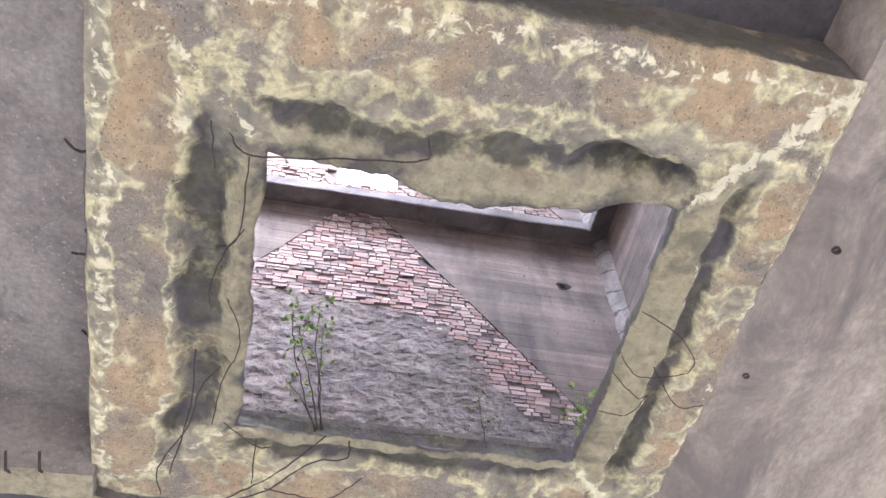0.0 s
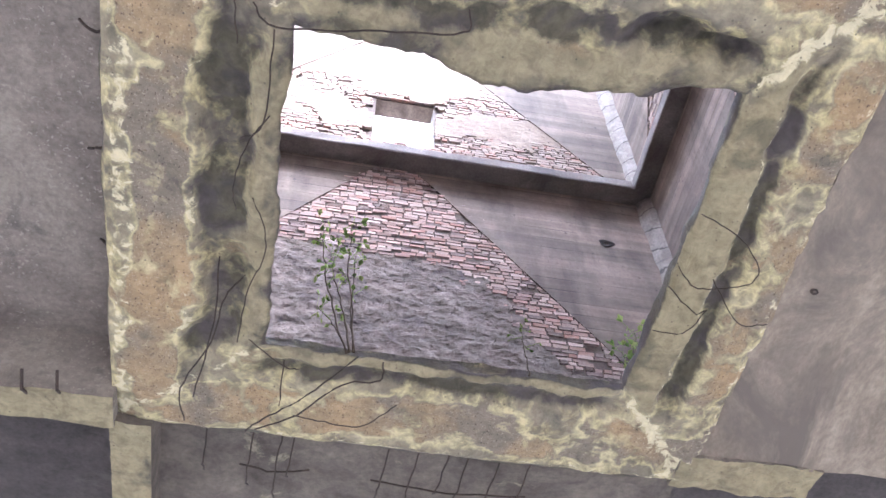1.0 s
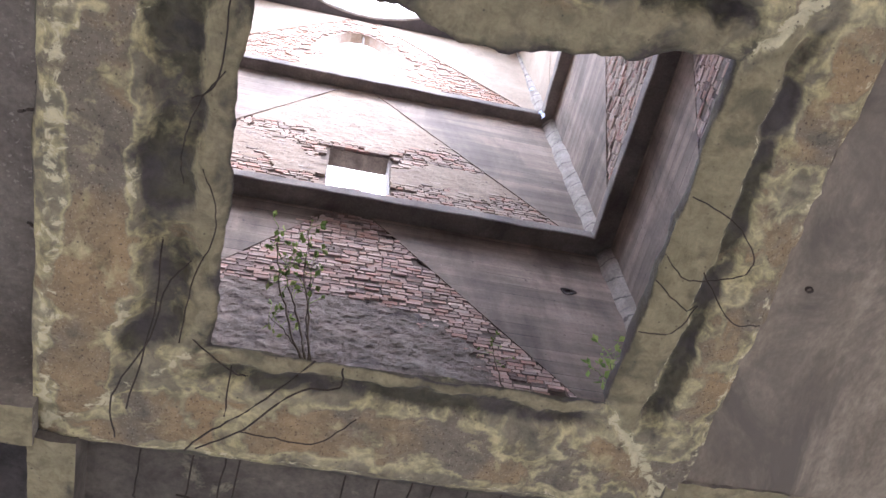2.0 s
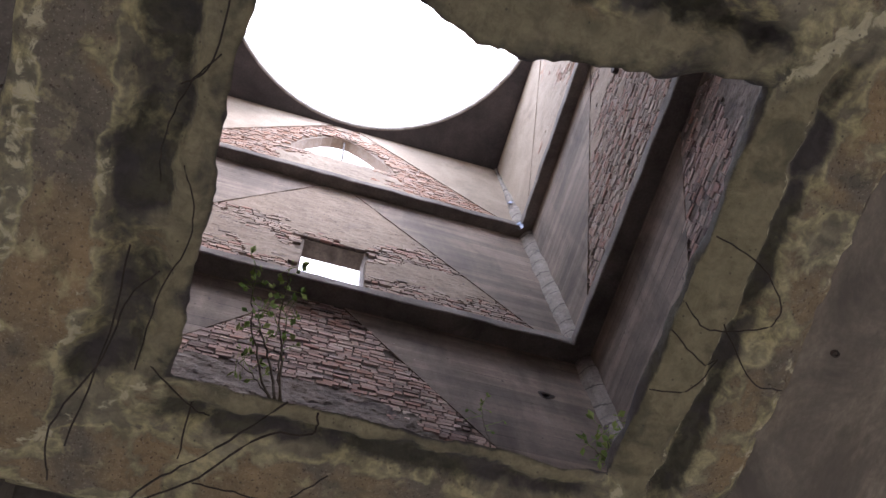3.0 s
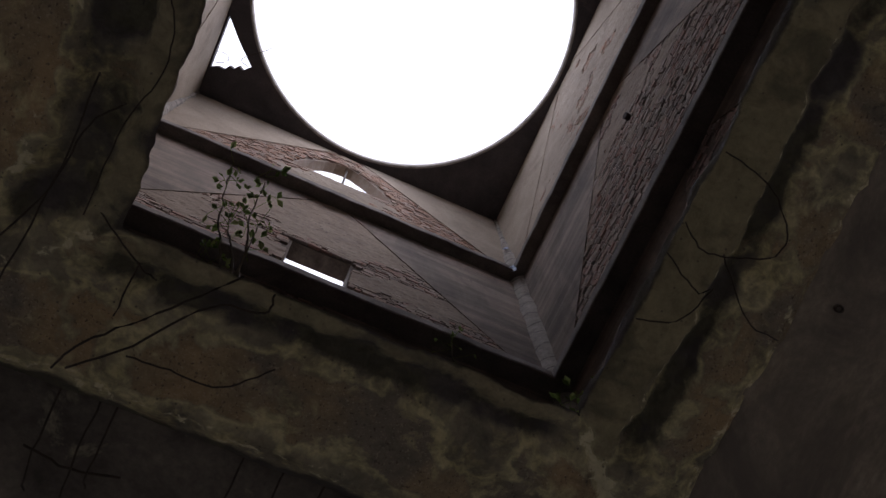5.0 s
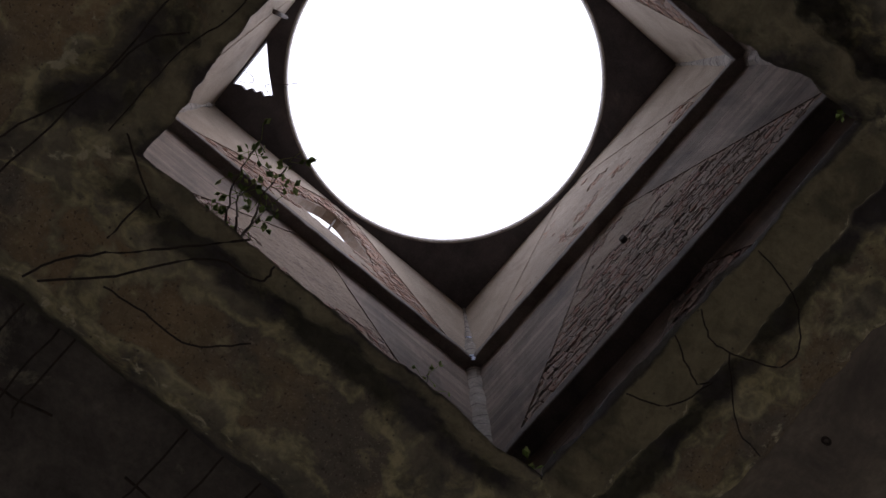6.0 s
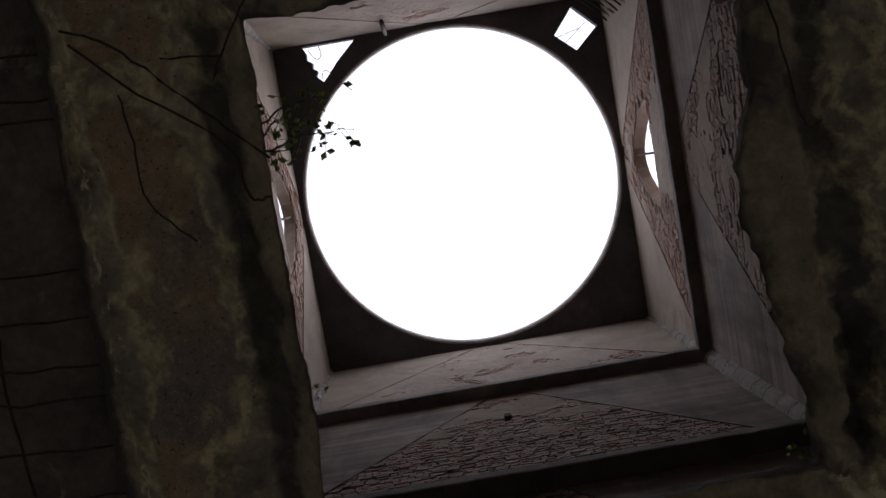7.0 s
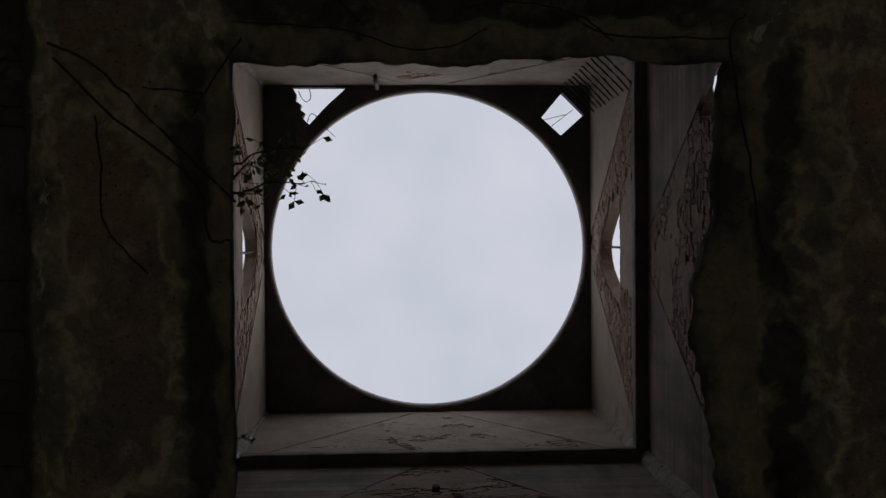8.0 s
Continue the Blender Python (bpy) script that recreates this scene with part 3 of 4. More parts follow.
def opening_frame():
    """The spalled concrete beams round the opening: rows from the upper inner edge to the outer face."""
    n = 120
    rows = [(0.60, 0.55), (0.30, 0.30), (0.08, 0.15), (0.02, 0.12), (0.0, 0.085), (0.0, 0.045)] + [(i / 44, 0.0) for i in range(45)] + [(1.0, 0.10), (1.0, 0.25), (1.0, 0.42), (1.0, 0.60)]
    ci = [(IN_X[0], IN_Y[0]), (IN_X[1], IN_Y[0]), (IN_X[1], IN_Y[1]), (IN_X[0], IN_Y[1])]
    co = [(OUT_X[0], OUT_Y[0]), (OUT_X[1], OUT_Y[0]), (OUT_X[1], OUT_Y[1]), (OUT_X[0], OUT_Y[1])]
    verts, faces, stain = [], [], []
    for c, side in enumerate(("south", "east", "north", "west")):
        g0, g1, gd = GROOVE[side]
        rag = {"south": 0.06, "east": 0.018, "north": 0.03, "west": 0.035}[side]
        for i in range(n):
            t = i / n
            d = (c + 1) % 4
            xi, yi = ci[c][0] + (ci[d][0] - ci[c][0]) * t, ci[c][1] + (ci[d][1] - ci[c][1]) * t
            xo, yo = co[c][0] + (co[d][0] - co[c][0]) * t, co[c][1] + (co[d][1] - co[c][1]) * t
            run = math.hypot(ci[d][0] - ci[c][0], ci[d][1] - ci[c][1])
            mitre = min(t, 1 - t) * run
            span = math.hypot(xo - xi, yo - yi)
            ends = smooth01(0.0, 0.22, mitre)
            ragged = rag * (fbm(xi * 2.2, yi * 2.2, 1.7, 5) * 0.9 + 0.35 * fbm(xi * 9, yi * 9, 5.1, 3)) * (0.35 + 0.65 * ends)
            if side == "south":
                ragged += 0.03 * math.sin(t * math.pi * 1.3) - 0.01
            lump = smooth01(0.28, 0.50, t) * (1 - smooth01(0.78, 0.92, t)) if side == "south" else 0.0
            ragged += 0.06 * lump
            if side == "south":
                ragged += 0.028 * (1 - smooth01(0.65, 0.95, t)) + 0.055 * math.exp(-((t - 0.41) / 0.21) ** 2)
            back = {"north": 0.11, "west": 0.035}.get(side, 0.0)
            for v, up in rows:
                if side == "north" and up > 0.1 and v < 0.9:
                    v, up = 0.5 * v, 0.06 + 0.42 * up
                k = v - ((-0.035 * lump - back) * min(1.0, up / 0.12) / span if up < 0.2 else 0.0)
                if v <= 0.3:
                    k = k - ragged / span * (1 - v / 0.3 if v > 0 else 1.0) + (0.012 * fbm(xi * 6, yi * 6, up * 9, 3) / span if up else 0)
                x, y = xi + (xo - xi) * k, yi + (yo - yi) * k
                warp = 0.05 * fbm(x * 2.0, y * 2.0, 8.0 + c, 3) + 0.022 * fbm(x * 9, y * 9, 3.0 + c, 4)
                vv = v + warp * 1.6
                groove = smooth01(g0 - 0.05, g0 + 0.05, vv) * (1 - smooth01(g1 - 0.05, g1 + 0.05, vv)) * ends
                z = SOFFIT + up
                if 0 <= v <= 1 and up == 0:
                    hollow = 1 + 2.2 * smooth01(0.66, 0.74, t) * (1 - smooth01(0.90, 0.96, t)) if side == "south" else 1 + 0.5 * fbm(xi * 3, yi * 3, 4.0, 2)
                    z += gd * hollow * groove + 0.026 * fbm(x * 3.1, y * 3.1, 2.2, 5) + 0.012 * fbm(x * 13, y * 13, 6.0, 4)
                    z += 0.028 * smooth01(0.93, 1.0, v) + 0.020 * (1 - smooth01(0.0, 0.05, v))
                    z += 0.014 * math.exp(-(mitre / 0.03) ** 2) * (v > 0.02)
                else:
                    o = 0.018 * fbm(xi * 5, yi * 5, z * 5, 4)
                    x, y = x + (xo - xi) / span * o, y + (yo - yi) / span * o
                verts.append((x, y, z))
                brown = {"west": smooth01(0.50, 0.58, vv) * (1 - smooth01(0.80, 0.9, vv)), "south": 0.6 * smooth01(0.45, 0.6, vv), "north": 0.7 * smooth01(0.3, 0.45, vv) * (1 - smooth01(0.8, 0.95, vv)), "east": 0.45 * smooth01(0.5, 0.62, vv)}[side]
                # mould plus painted shade: groove, upper inner faces and outer face go dark
                mould_shade = max(groove, 1.0 if up > 0.1 and v < 0.9 else 0.0, (1.2 if side == "east" else 0.75) if v <= 0.02 and up > 0 else 0.75 if v <= 0 else 0.0, 1.2 if v == 1.0 and up > 0.08 else 0.0, 0.45 * (1 - smooth01(0.05, g0, v)) if side in ("south", "west") else 0)
                lime = max(0.8 * smooth01(0.0, 0.4, fbm(x * 6, y * 6, 12.0, 3)) * smooth01(g1 - 0.02, g1 + 0.04, vv) * (1 - smooth01(g1 + 0.06, g1 + 0.16, vv)) if side == "west" else 0.85 * math.exp(-((vv - 0.345) / 0.012) ** 2) * ends if side == "east" else 0.0, math.exp(-((mitre + 0.03 * fbm(x * 7, y * 7, 1.0, 3)) / (0.06 if x > 0.5 else 0.03)) ** 2) * (1.0 if x > 0.5 else 0.8) * smooth01(0.0, 0.15, v), (0.68 if side == "west" else 0.66) * smooth01(0.80, 0.88, vv) * (1 - 0.8 * smooth01(0.95, 0.99, v)) if side in ("west", "south") else 0.55 * smooth01(0.84, 0.97, v))
                if v == 1.0 and up > 0.08:
                    lime = 0.0
                plain = (1 - smooth01(0.30, 0.38, vv)) * smooth01(0.0, 0.1, mitre) if side == "east" else 0.75 * (1 - smooth01(g0 - 0.04, g0 + 0.04, vv)) * ends
                stain.append((brown, mould_shade, lime, plain))
    m_, p_ = 4 * n, len(rows)
    for i in range(m_):
        for q in range(p_ - 1):
            faces.append((i * p_ + q, ((i + 1) % m_) * p_ + q, ((i + 1) % m_) * p_ + q + 1, i * p_ + q + 1))
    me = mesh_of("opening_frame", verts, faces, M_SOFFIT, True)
    # green channel holds mould and painted shade, the others real stains
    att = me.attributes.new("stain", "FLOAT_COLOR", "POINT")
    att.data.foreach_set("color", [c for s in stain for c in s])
    return me


structure(new("opening_frame", opening_frame()), "mossy spalled concrete beams framing the ceiling opening", "beam")


def slab(name, x0, x1, y0, y1, z, top, material, label, cell=0.05, amp=0.012, seed=0.0, category="ceiling", flank=None):
    """A slab with an uneven underside."""
    nx, ny = max(2, int((x1 - x0) / cell)), max(2, int((y1 - y0) / cell))
    nx, ny = min(nx, 110), min(ny, 110)
    verts, faces = [], []
    for j in range(ny + 1):
        for i in range(nx + 1):
            x, y = x0 + (x1 - x0) * i / nx, y0 + (y1 - y0) * j / ny
            verts.append((x, y, z + amp * fbm(x * 2, y * 2, seed, 5) + 0.4 * amp * fbm(x * 12, y * 12, seed + 3, 3)))
    for j in range(ny):
        for i in range(nx):
            a = j * (nx + 1) + i
            faces.append((a, a + nx + 1, a + nx + 2, a + 1))
    ring = [i for i in range(nx + 1)] + [j * (nx + 1) + nx for j in range(1, ny + 1)] + [ny * (nx + 1) + i for i in range(nx - 1, -1, -1)] + [j * (nx + 1) for j in range(ny - 1, 0, -1)]
    n = len(verts)
    for r in ring:
        verts.append((verts[r][0], verts[r][1], top))
    for k in range(len(ring)):
        b = (k + 1) % len(ring)
        faces.append((ring[k], ring[b], n + b, n + k))
    faces.append(tuple(range(n, n + len(ring))))
    me = mesh_of(name, verts, faces, material)
    if flank:
        me.materials.append(flank)
        for f in me.polygons:
            f.material_index = int(abs(f.normal.z) < 0.5)
    return structure(new(name, me), label, category)


E_OUT = 7.0
slab("ceiling_west", -E_OUT, -1.535, -1.48, 1.47, 5.97, 6.30, M_PITTED, "dark pitted concrete ceiling bay", 0.05, 0.014, 1.0)
slab("ceiling_northwest", -E_OUT, -1.45, 1.64, E_OUT, 6.02, 6.30, M_SHADED_BAY, "stained concrete ceiling bay with recess shade in its tone", 0.06, 0.014, 2.0)
slab("ceiling_north", -1.40, 1.70, 1.64, E_OUT, 5.76, 6.32, M_BAY, "mottled concrete ceiling bay with bare reinforcement", 0.05, 0.025, 3.0)
slab("ceiling_east", 1.64, E_OUT, -E_OUT, 1.46, 5.62, 6.32, M_BROWN, "brown stained smooth concrete ceiling bay", 0.05, 0.018, 4.0)
slab("ceiling_northeast", 1.66, E_OUT, 1.44, E_OUT, 5.80, 6.32, M_SHADED_BAY, "concrete ceiling bay with recess shade in its tone", 0.06, 0.014, 5.0)
slab("ceiling_south", -E_OUT, 1.66, -E_OUT, -1.44, 6.06, 6.34, M_SHADED_BAY, "recessed concrete ceiling bay with shade painted into its tone", 0.06, 0.014, 6.0)
slab("beam_west", -E_OUT, -1.53, 1.45, 1.68, 5.53, 6.2, M_SOFFIT, "pale concrete beam with rusty bar ends", 0.03, 0.022, 7.0, "beam", M_PITTED)
slab("beam_north", -1.56, -1.34, 1.65, E_OUT, 5.55, 6.2, M_SOFFIT, "narrow spalled concrete beam", 0.03, 0.03, 8.0, "beam", M_BAY)
slab("beam_northeast", 1.56, 2.40, 1.44, 1.70, 5.60, 6.2, M_SOFFIT, "cracked concrete beam end", 0.03, 0.04, 9.0, "beam", M_BAY)

# slab over the rooms round the foot of the shaft, and the closed storey below its first ring beam
for name, x0, x1, y0, y1 in (("north", -3.1, 3.1, 2.84, 3.1), ("south", -3.1, 3.1, -3.1, -2.84), ("east", 2.84, 3.1, -2.84, 2.84), ("west", -3.1, -2.84, -2.84, 2.84)):
    structure(new("shaft_foot_" + name, mesh_of("shaft_foot_" + name, *box(x0, x1, y0, y1, 6.25, 7.2), M_RENDER)), "rendered foot of the shaft wall", "wall")

# ---- room below ----
structure(new("floor", mesh_of("floor", *box(-7.2, 7.2, -7.2, 7.2, 0.75, 0.95), M_FLOOR)), "dusty concrete floor", "floor")
structure(new("ground", mesh_of("ground", [(-900, -900, 0.87), (900, -900, 0.87), (900, 900, 0.87), (-900, 900, 0.87)], [(0, 1, 2, 3)], M_GROUND)), "dry bare earth ground", "ground")
# unseen walls, added so their openings set how much light reaches the ceiling
LIGHT_OPENING = {"north": (-2.3, 2.3, 4.0), "east": (-3.2, 3.2, 4.15), "south": (-3.2, 3.2, 4.15), "west": (-3.6, 3.6, 4.3)}
for side, (a, b, hgt) in LIGHT_OPENING.items():
    e = 7.2 if side in ("north", "south") else 6.999
    outline = [(-e, 0.95), (a, 0.95), (a, hgt), (b, hgt), (b, 0.95), (e, 0.95), (e, 6.31), (-e, 6.31)]
    structure(new("room_wall_" + side, mesh_of("room_wall_" + side, *prism(outline, [], 0.0, 0.3, wall_map(side, 7.0)), M_PLASTER)), "unseen plastered wall, added with an opening that lets light in", "wall")

# ---- loose steel: bars and wires hanging from the broken concrete ----
BARS = [
    ([(1.09, -0.13, 5.57), (1.26, -0.09, 5.49), (1.39, 0.03, 5.46), (1.40, 0.13, 5.46), (1.29, 0.19, 5.47), (1.16, 0.22, 5.49), (1.08, 0.16, 5.56)], 0.006),
    ([(1.08, 0.29, 5.57), (1.21, 0.37, 5.49), (1.26, 0.34, 5.48), (1.20, 0.50, 5.49), (1.09, 0.57, 5.57)], 0.006),
    ([(1.27, 0.21, 5.57), (1.44, 0.39, 5.49), (1.63, 0.43, 5.56)], 0.006),
    ([(-0.96, -0.75, 5.59), (-0.86, -0.68, 5.55), (-0.46, -0.74, 5.54), (-0.14, -0.79, 5.54), (-0.13, -0.87, 5.59)], 0.008),
    ([(-1.04, -0.79, 5.59), (-1.01, -0.58, 5.56)], 0.007),
    ([(-0.87, -0.67, 5.55), (-0.88, -0.26, 5.55), (-0.98, -0.13, 5.61)], 0.007),
    ([(-0.91, 0.15, 5.59), (-0.84, 0.28, 5.54), (-0.83, 0.43, 5.54), (-0.89, 0.64, 5.54), (-0.93, 1.02, 5.59)], 0.006),
    ([(-1.04, 0.52, 5.61), (-1.04, 0.86, 5.54), (-1.13, 1.41, 5.56)], 0.008),
    ([(-0.91, 0.57, 5.57), (-0.99, 0.68, 5.51), (-1.04, 0.93, 5.48), (-1.18, 1.28, 5.48), (-1.17, 1.58, 5.55)], 0.008),
    ([(-0.86, -0.28, 5.57), (-0.94, -0.15, 5.53), (-0.99, 0.07, 5.54), (-0.98, 0.24, 5.61)], 0.006),
    ([(-0.85, 1.62, 5.56), (-0.76, 1.44, 5.49), (-0.55, 1.23, 5.49), (-0.32, 1.01, 5.59)], 0.009),
    ([(-0.80, 1.60, 5.56), (-0.59, 1.38, 5.49), (-0.39, 1.13, 5.49), (-0.20, 1.08, 5.51), (-0.19, 1.03, 5.59)], 0.009),
    ([(-0.61, 1.47, 5.57), (-0.41, 1.43, 5.51), (-0.24, 1.42, 5.51), (-0.08, 1.30, 5.57)], 0.007),
    ([(-0.68, 1.27, 5.43), (-0.69, 1.12, 5.61)], 0.007),
    ([(-0.90, 0.97, 5.59), (-0.70, 1.09, 5.54), (-0.61, 1.15, 5.59)], 0.007),
]
for k, (pts, r) in enumerate(BARS):
    tagged(part("rusty_wire", *tube(bend(pts, 6, 0.004, k), 0.52 * r), M_RUST, None, "", True), "bent rusty wire hanging from the broken concrete", "wire", "wires round the opening")

# bare reinforcement of the north bay
for k, x in enumerate((-1.06, -0.81, -0.65, -0.58, -0.04, 0.13, 0.30, 0.42, 0.60, 0.78)):
    pts = [(x, 1.60, 5.70), (x - 0.02, 2.0, 5.69), (x - 0.03, 2.12 + 0.06 * (k % 3), 5.71), (x - 0.02, 2.24 + 0.11 * (k % 3), 5.79)]
    tagged(part("reinforcing_bar", *tube(bend(pts, 4, 0.006, 40 + k), 0.005), M_RUST, None, "", True), "bare rusty reinforcing bar under the ceiling", "rebar", "bare bars of the north bay")
for k, (y, xa, xb) in enumerate(((2.07, -0.88, -0.48), (2.09, -0.12, 0.82))):
    tagged(part("reinforcing_bar", *tube(bend([(xa, y, 5.72), ((xa + xb) / 2, y + 0.03, 5.715), (xb, y, 5.73)], 5, 0.006, 60 + k), 0.006), M_RUST, None, "", True), "bare rusty reinforcing bar under the ceiling", "rebar", "bare bars of the north bay")
for k, (x, y, z) in enumerate(((-1.96, 1.47, 5.52), (-1.79, 1.46, 5.53), (-2.21, 1.48, 5.52))):
    tagged(part("bar_end", *tube([(x, y + 0.1, z + 0.06), (x - 0.01, y - 0.03, z - 0.02), (x - 0.02, y - 0.12, z + 0.03)], 0.009), M_RUST), "rusty bar end sticking out of the beam", "rebar", "bar ends of the west beam")
for k, (y, z, ln) in enumerate(((-0.46, 5.78, 0.20), (-0.05, 5.72, 0.10), (0.05, 5.70, 0.16), (0.12, 5.66, 0.08), (0.62, 5.76, 0.14))):
    tagged(part("bar_end", *tube(bend([(-1.50, y, z), (-1.50 - ln * 0.6, y + 0.02, z - 0.02), (-1.50 - ln, y + 0.03 * (k % 3), z + 0.03)], 4, 0.004, 120 + k), 0.007), M_RUST, None, "", True), "rusty bar end sticking out of the opening frame", "rebar", "bar ends of the frame")
for k, (x, y, z, r) in enumerate(((1.81, 0.23, 5.605, 0.013), (1.92, -0.62, 5.605, 0.016))):
    ring_v, ring_f = [], []
    for i in range(14):
        a = 2 * math.pi * i / 14
        for rr, dz in ((r * 1.3, 0.02), (r * 1.15, -0.004), (r * 0.8, -0.002), (r * 0.7, 0.03), (0.002, 0.035)):
            ring_v.append((x + rr * math.cos(a) * 1.25, y + rr * math.sin(a), z + dz))
    for i in range(14):
        for q in range(4):
            ring_f.append((i * 5 + q, i * 5 + q + 1, ((i + 1) % 14) * 5 + q + 1, ((i + 1) % 14) * 5 + q))
    tagged(part("bolt_socket", ring_v, ring_f, M_RUST, None, "", True), "small rusty bolt socket in the ceiling", "bolt")
# small hole in the north wall, its darkness given by a shallow dark disc
knot_v, knot_f = [], []
for i in range(18):
    a = 2 * math.pi * i / 18
    w = 1 + 0.15 * math.sin(3 * a + 1)
    for rr, dy in ((0.085, 0.006), (0.075, -0.003), (0.055, -0.001), (0.04, 0.004), (0.002, 0.004)):
        knot_v.append((2.21 + rr * w * math.cos(a), PLANE[0] + dy, 9.75 + 0.75 * rr * w * math.sin(a)))
for i in range(18):
    for q in range(4):
        knot_f.append((i * 5 + q, i * 5 + q + 1, ((i + 1) % 18) * 5 + q + 1, ((i + 1) % 18) * 5 + q))
tagged(part("old_pipe_flange", knot_v, knot_f, M_RUST, None, "", True), "dark disc standing in for a hole in the shaft wall", "flange")
# bent bars at the hatch and a pipe on the west wall of the shaft
ladder = new("corner_ladder")
ladder.location = Vector((-2.6, -2.6, 14.6)) * UNIT
tagged(ladder, "rusty iron rungs set across the shaft corner below the hatch", "ladder")
for k in range(10):
    z, e = 0.28 * k + 0.02, 0.012 * math.sin(k * 2.3)
    part("rung", *tube(bend([(-0.12, 0.40 + e, z), (0.14, 0.14, z - 0.02), (0.40 + e, -0.12, z + 0.01)], 3, 0.004, 80 + k), 0.014, 8), M_RUST, ladder)
for k, (a, b) in enumerate((((-2.12, -1.90), (-2.22, -2.30)), ((-2.16, -1.86), (-2.44, -2.02)), ((-2.02, -2.05), (-2.30, -2.42)))):
    tagged(part("hatch_bar", *tube([(*a, 17.48), (*b, 17.52)], 0.0055), M_RUST), "thin rusty bar across the roof hatch", "rebar")
for k, pts in enumerate(([(-2.60, 2.12, 17.50), (-2.48, 2.06, 17.44), (-2.42, 1.98, 17.42), (-2.50, 1.92, 17.46), (-2.64, 1.94, 17.50)], [(-2.10, 1.98, 17.50), (-2.22, 1.92, 17.42), (-2.18, 1.82, 17.42), (-1.98, 1.66, 17.44), (-1.84, 1.52, 17.42)])):
    tagged(part("loose_wire", *tube(bend(pts, 6, 0.004, 90 + k), 0.007, 5), M_RUST, None, "", True), "thin rusty wire curling from the broken slab corner", "wire")
tagged(part("drain_pipe", *join(tube([(-2.62, 0.83, 16.2), (-2.62, 0.83, 17.3)], 0.035, 10), tube([(-2.61, 0.83, 16.45), (-2.73, 0.83, 16.45)], 0.016, 8), tube([(-2.61, 0.83, 17.1), (-2.73, 0.83, 17.1)], 0.016, 8)), M_RUST, None, "", True), "dark iron pipe on the shaft wall", "pipe")
for side, x0 in (("north", 0.02), ("south", -0.02)):
    y = 2.78 if side == "north" else -2.78
    tagged(part("window_bar", *tube([(x0, y, 15.50), (x0, y, 16.82)], 0.018, 8), M_RUST), "rusty upright bar in the arched opening", "bar")
hole = part("pipe_stub", *tube([(2.86, 0.07, 13.05), (2.71, 0.07, 13.03)], 0.045, 12), M_RUST)
tagged(hole, "short rusty pipe stub in the shaft wall", "pipe")


# torn plastic strips caught on the beam corner
M_RAG = plain_mat("pale_blue_plastic", (0.22, 0.29, 0.48), (0.42, 0.47, 0.60), 12.0, 0.4, 0.3, 0.004)
for k, pts in enumerate(([(2.585, 2.585, 14.36), (2.56, 2.57, 14.22), (2.58, 2.55, 14.10), (2.55, 2.56, 13.98)], [(2.62, 2.62, 15.42), (2.58, 2.60, 15.30), (2.60, 2.57, 15.20)])):
    line = bend(pts, 6, 0.012, 150 + k)
    strip_v = [(p.x + e * 0.016, p.y - e * 0.016, p.z + 0.006 * math.sin(5 * i + e)) for i, p in enumerate(line) for e in (-1, 0.1, 1)]
    strip_v += [(x + 0.004, y + 0.004, z) for x, y, z in strip_v]
    half = 3 * len(line)
    strip_f = []
    for i in range(len(line) - 1):
        for q in (0, 1):
            a, b = 3 * i + q, 3 * i + q + 3
            strip_f += [(a, a + 1, b + 1, b), (half + a, half + b, half + b + 1, half + a + 1)]
        for q in (0, 2):
            strip_f.append((3 * i + q, 3 * i + q + 3, half + 3 * i + q + 3, half + 3 * i + q))
    tagged(part("plastic_strip", strip_v, strip_f, M_RAG, None, "", True), "torn pale blue plastic strip caught in the shaft corner", "litter")


# ---- plants rooted on the slab ----
def leaf(pos, direction, size, rng):
    d = Vector(direction).normalized()
    side = d.cross(Vector((rng.uniform(-1, 1), rng.uniform(-1, 1), rng.uniform(0.2, 1)))).normalized()
    up = side.cross(d)
    p = Vector(pos)
    mid = p + d * size * 0.5
    v = [p, mid + side * size * 0.32 + up * size * 0.06, mid - side * size * 0.32 + up * size * 0.06, p + d * size, mid - up * size * 0.05]
    return v, [(0, 1, 4), (0, 4, 2), (4, 1, 3), (4, 3, 2)]


def shrub(base, shoots, leaf_size, label, seed):
    rng = random.Random(seed)
    ob = new("shrub")
    ob.location = Vector(base) * UNIT
    tagged(ob, label, "plant")
    b = Vector(base)
    foliage = []
    for tips, r in shoots:
        line = bend([(Vector(p) - b) * 0.88 for p in tips], 6, 0.008, rng.random())
        part("stem", *tube(line, r, 6, 0.35), M_STEM, ob, "", True)
        for i in range(int(len(line) * 0.5), len(line)):
            for _ in range(1 if i < len(line) * 0.75 else 2):
                d = Vector((rng.uniform(-1, 1), rng.uniform(-1, 1), rng.uniform(-0.4, 0.9))).normalized()
                twig = line[i] + d * rng.uniform(0.03, 0.10)
                foliage.append(tube([line[i], twig], r * 0.25, 4))
                for _ in range(rng.randint(1, 3)):
                    e = (d + Vector((rng.uniform(-1, 1), rng.uniform(-1, 1), rng.uniform(-0.8, 0.6)))).normalized()
                    foliage.append(leaf(twig, e, leaf_size * rng.uniform(0.6, 1.25), rng))
    part("foliage", *join(*foliage), M_LEAF, ob)
    return ob


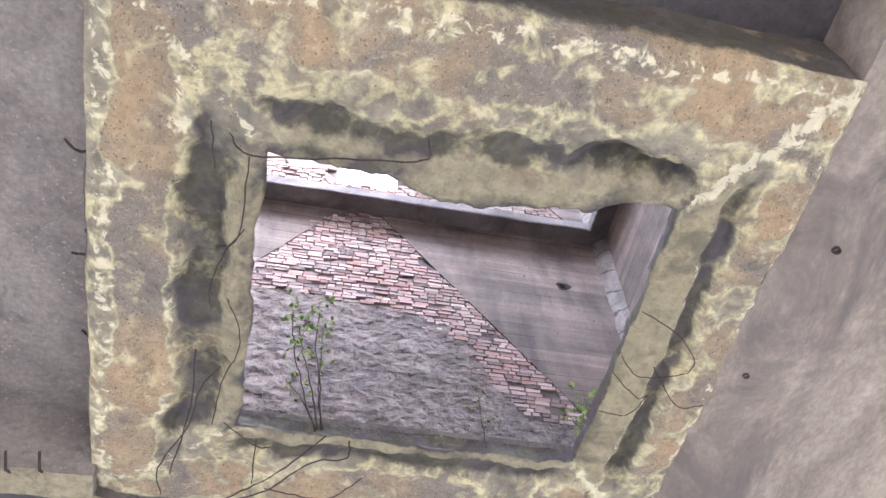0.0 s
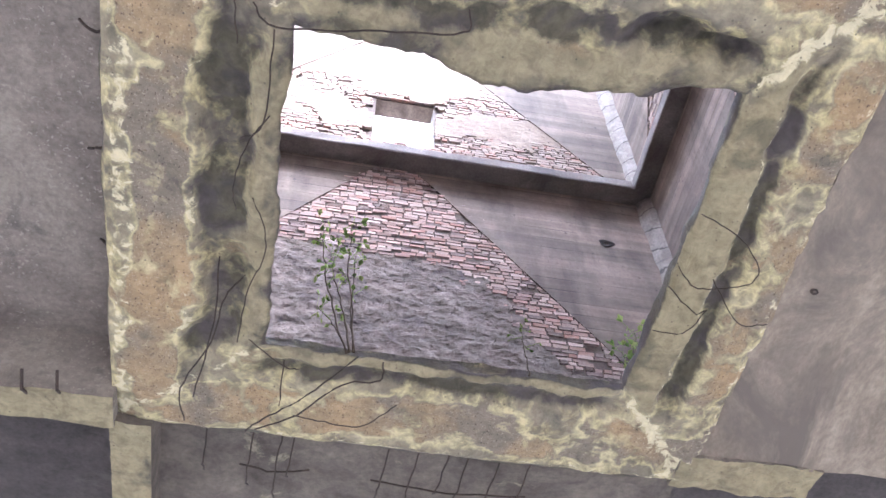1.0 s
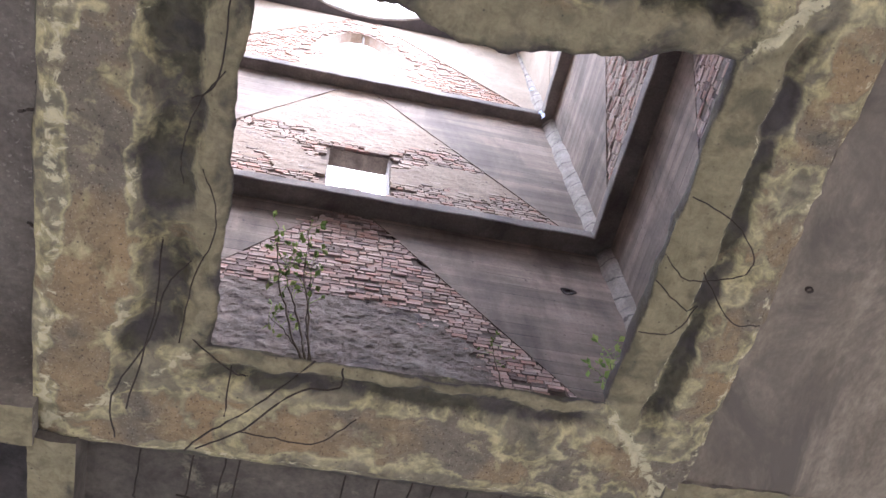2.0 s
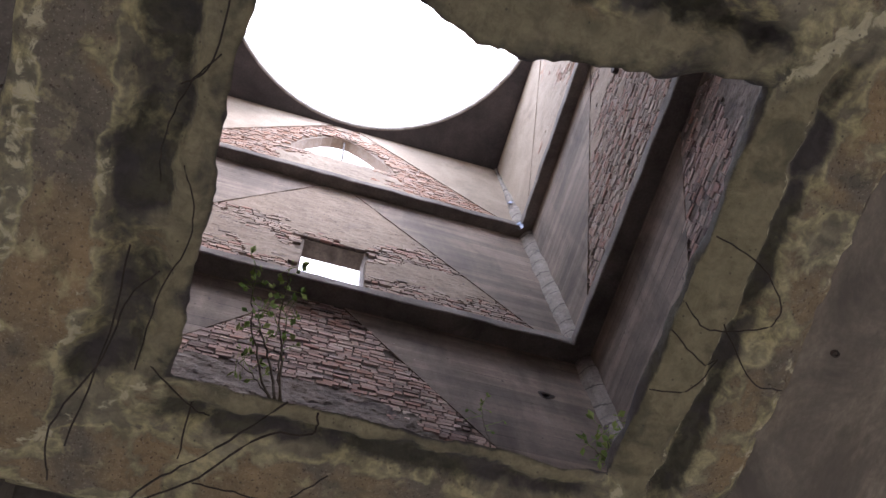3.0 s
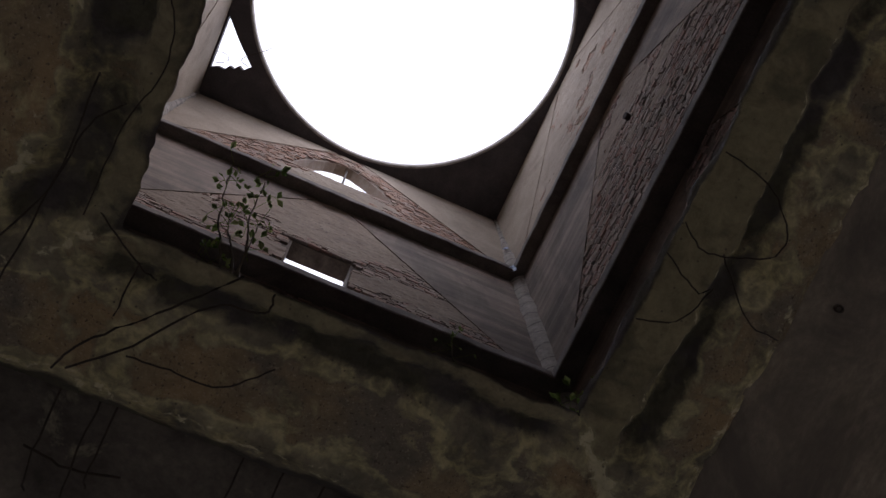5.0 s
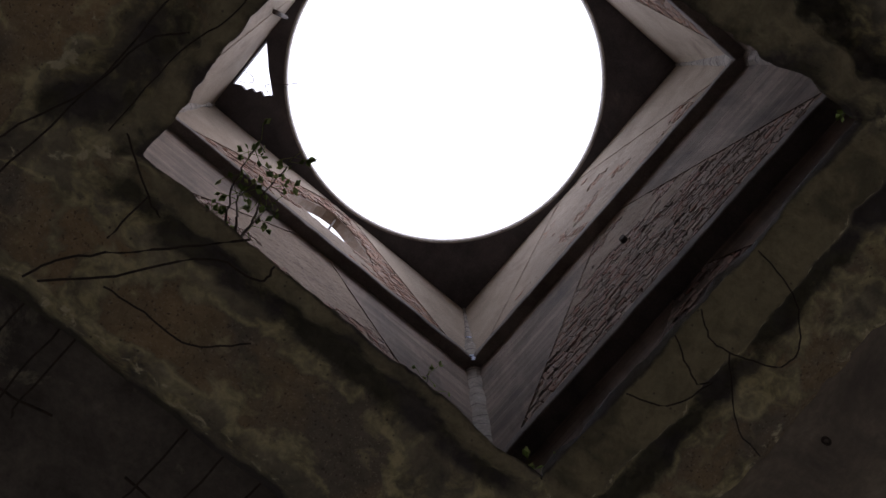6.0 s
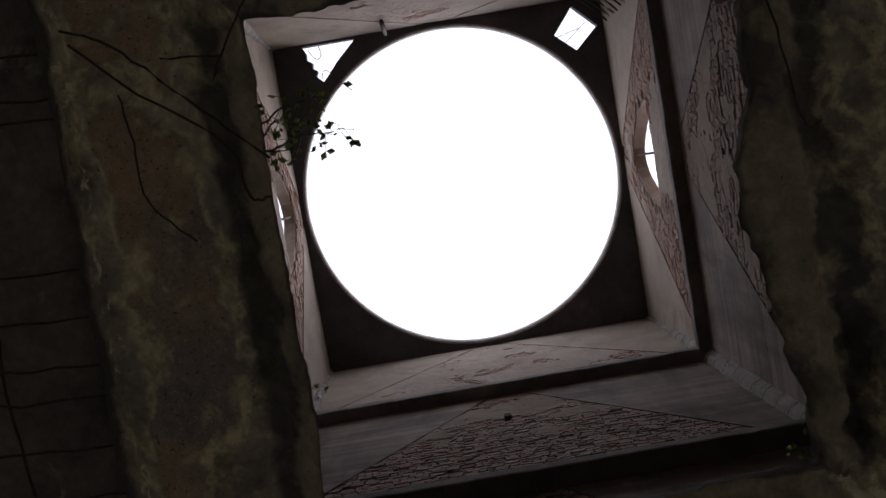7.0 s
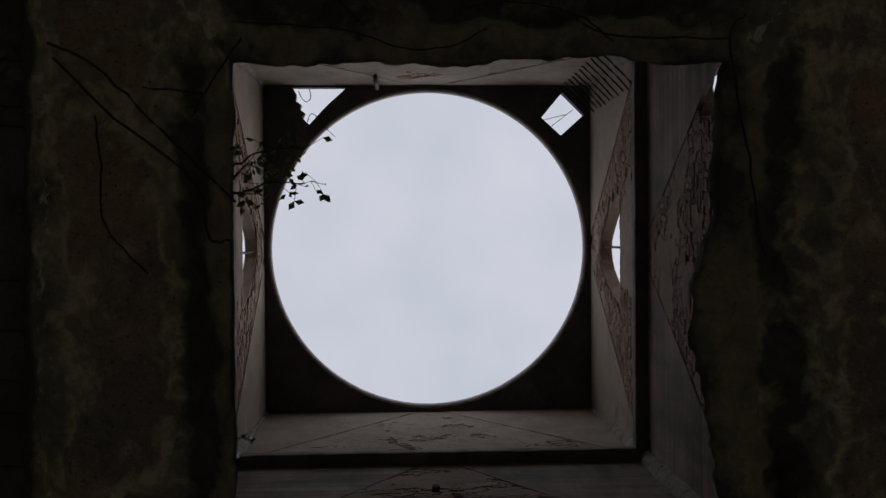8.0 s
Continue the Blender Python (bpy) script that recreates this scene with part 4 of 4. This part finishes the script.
shrub((-0.36, 1.10, 5.72), [
    ([(-0.36, 1.10, 5.72), (-0.43, 1.11, 6.1), (-0.52, 1.11, 6.45), (-0.56, 1.10, 6.68)], 0.007),
    ([(-0.34, 1.11, 5.72), (-0.38, 1.05, 6.1), (-0.44, 0.95, 6.4), (-0.45, 0.78, 6.58)], 0.006),
    ([(-0.38, 1.12, 5.72), (-0.50, 1.10, 6.1), (-0.60, 0.96, 6.42), (-0.63, 0.82, 6.6)], 0.006),
    ([(-0.35, 1.11, 5.72), (-0.38, 1.12, 6.2), (-0.39, 1.05, 6.65)], 0.006),
    ([(-0.37, 1.12, 5.72), (-0.46, 1.18, 6.0), (-0.60, 1.22, 6.25)], 0.005),
], 0.040, "thin leafy green shrub growing on the slab edge", 3)
shrub((0.62, 1.14, 5.74), [([(0.62, 1.14, 5.74), (0.61, 1.14, 5.98), (0.59, 1.12, 6.16)], 0.004)], 0.022, "small dry weed on the slab edge", 5)
shrub((1.34, 1.24, 5.95), [([(1.34, 1.24, 5.95), (1.38, 1.26, 6.22), (1.36, 1.24, 6.42)], 0.005), ([(1.34, 1.24, 5.95), (1.30, 1.20, 6.2), (1.38, 1.20, 6.36)], 0.004), ([(1.34, 1.24, 5.95), (1.26, 1.22, 6.1), (1.20, 1.24, 6.24)], 0.004), ([(1.34, 1.24, 5.95), (1.36, 1.16, 6.12), (1.40, 1.10, 6.28)], 0.004)], 0.048, "small bright green weed on the slab corner", 7)
shrub((1.24, -0.86, 5.95), [([(1.24, -0.86, 5.95), (1.28, -0.90, 6.2), (1.29, -0.94, 6.42)], 0.005)], 0.036, "small green weed on the slab corner", 9)

# ---- bricks that show where the render has fallen ----
SHAPES = {(lg, s): mesh_of("brick", *brick_shape(lg, s), M_BRICK) for lg in (True, False) for s in range(8)}
TURN = {"north": 0, "east": -90, "south": 180, "west": 90}
for side, wall in walls.items():
    rng = random.Random("laid" + side)
    left = 300
    for tier in ((0, 1, 2) if side == "north" else (1, 0, 2)):
        m = wall_map(side, PLANE[tier])
        loose = []
        for c, z, long in sorted(brick_spots(side, tier), key=lambda b: b[1]):
            d = (0.032, 0.035, 0.036)[tier] + rng.uniform(-0.006, 0.007)
            if side in ("north", "east") and left > 0:
                left -= 1
                b = new("brick", SHAPES[long, rng.randint(0, 7)])
                b.parent = wall
                b.matrix_basis = pose(*(Vector(m(c, d, z + 0.03)) * UNIT), rng.uniform(-1.5, 1.5), rng.uniform(-1, 1), TURN[side])
            else:
                v, f = brick_shape(long, rng.random())
                loose.append(([m(c + a, d + b_, z + 0.030 + e) for a, b_, e in v], f))
        if loose:
            tagged(part("brickwork", *join(*loose), (M_BRICKS, M_GREYED, M_WORN)[tier], wall), kind="stuff")
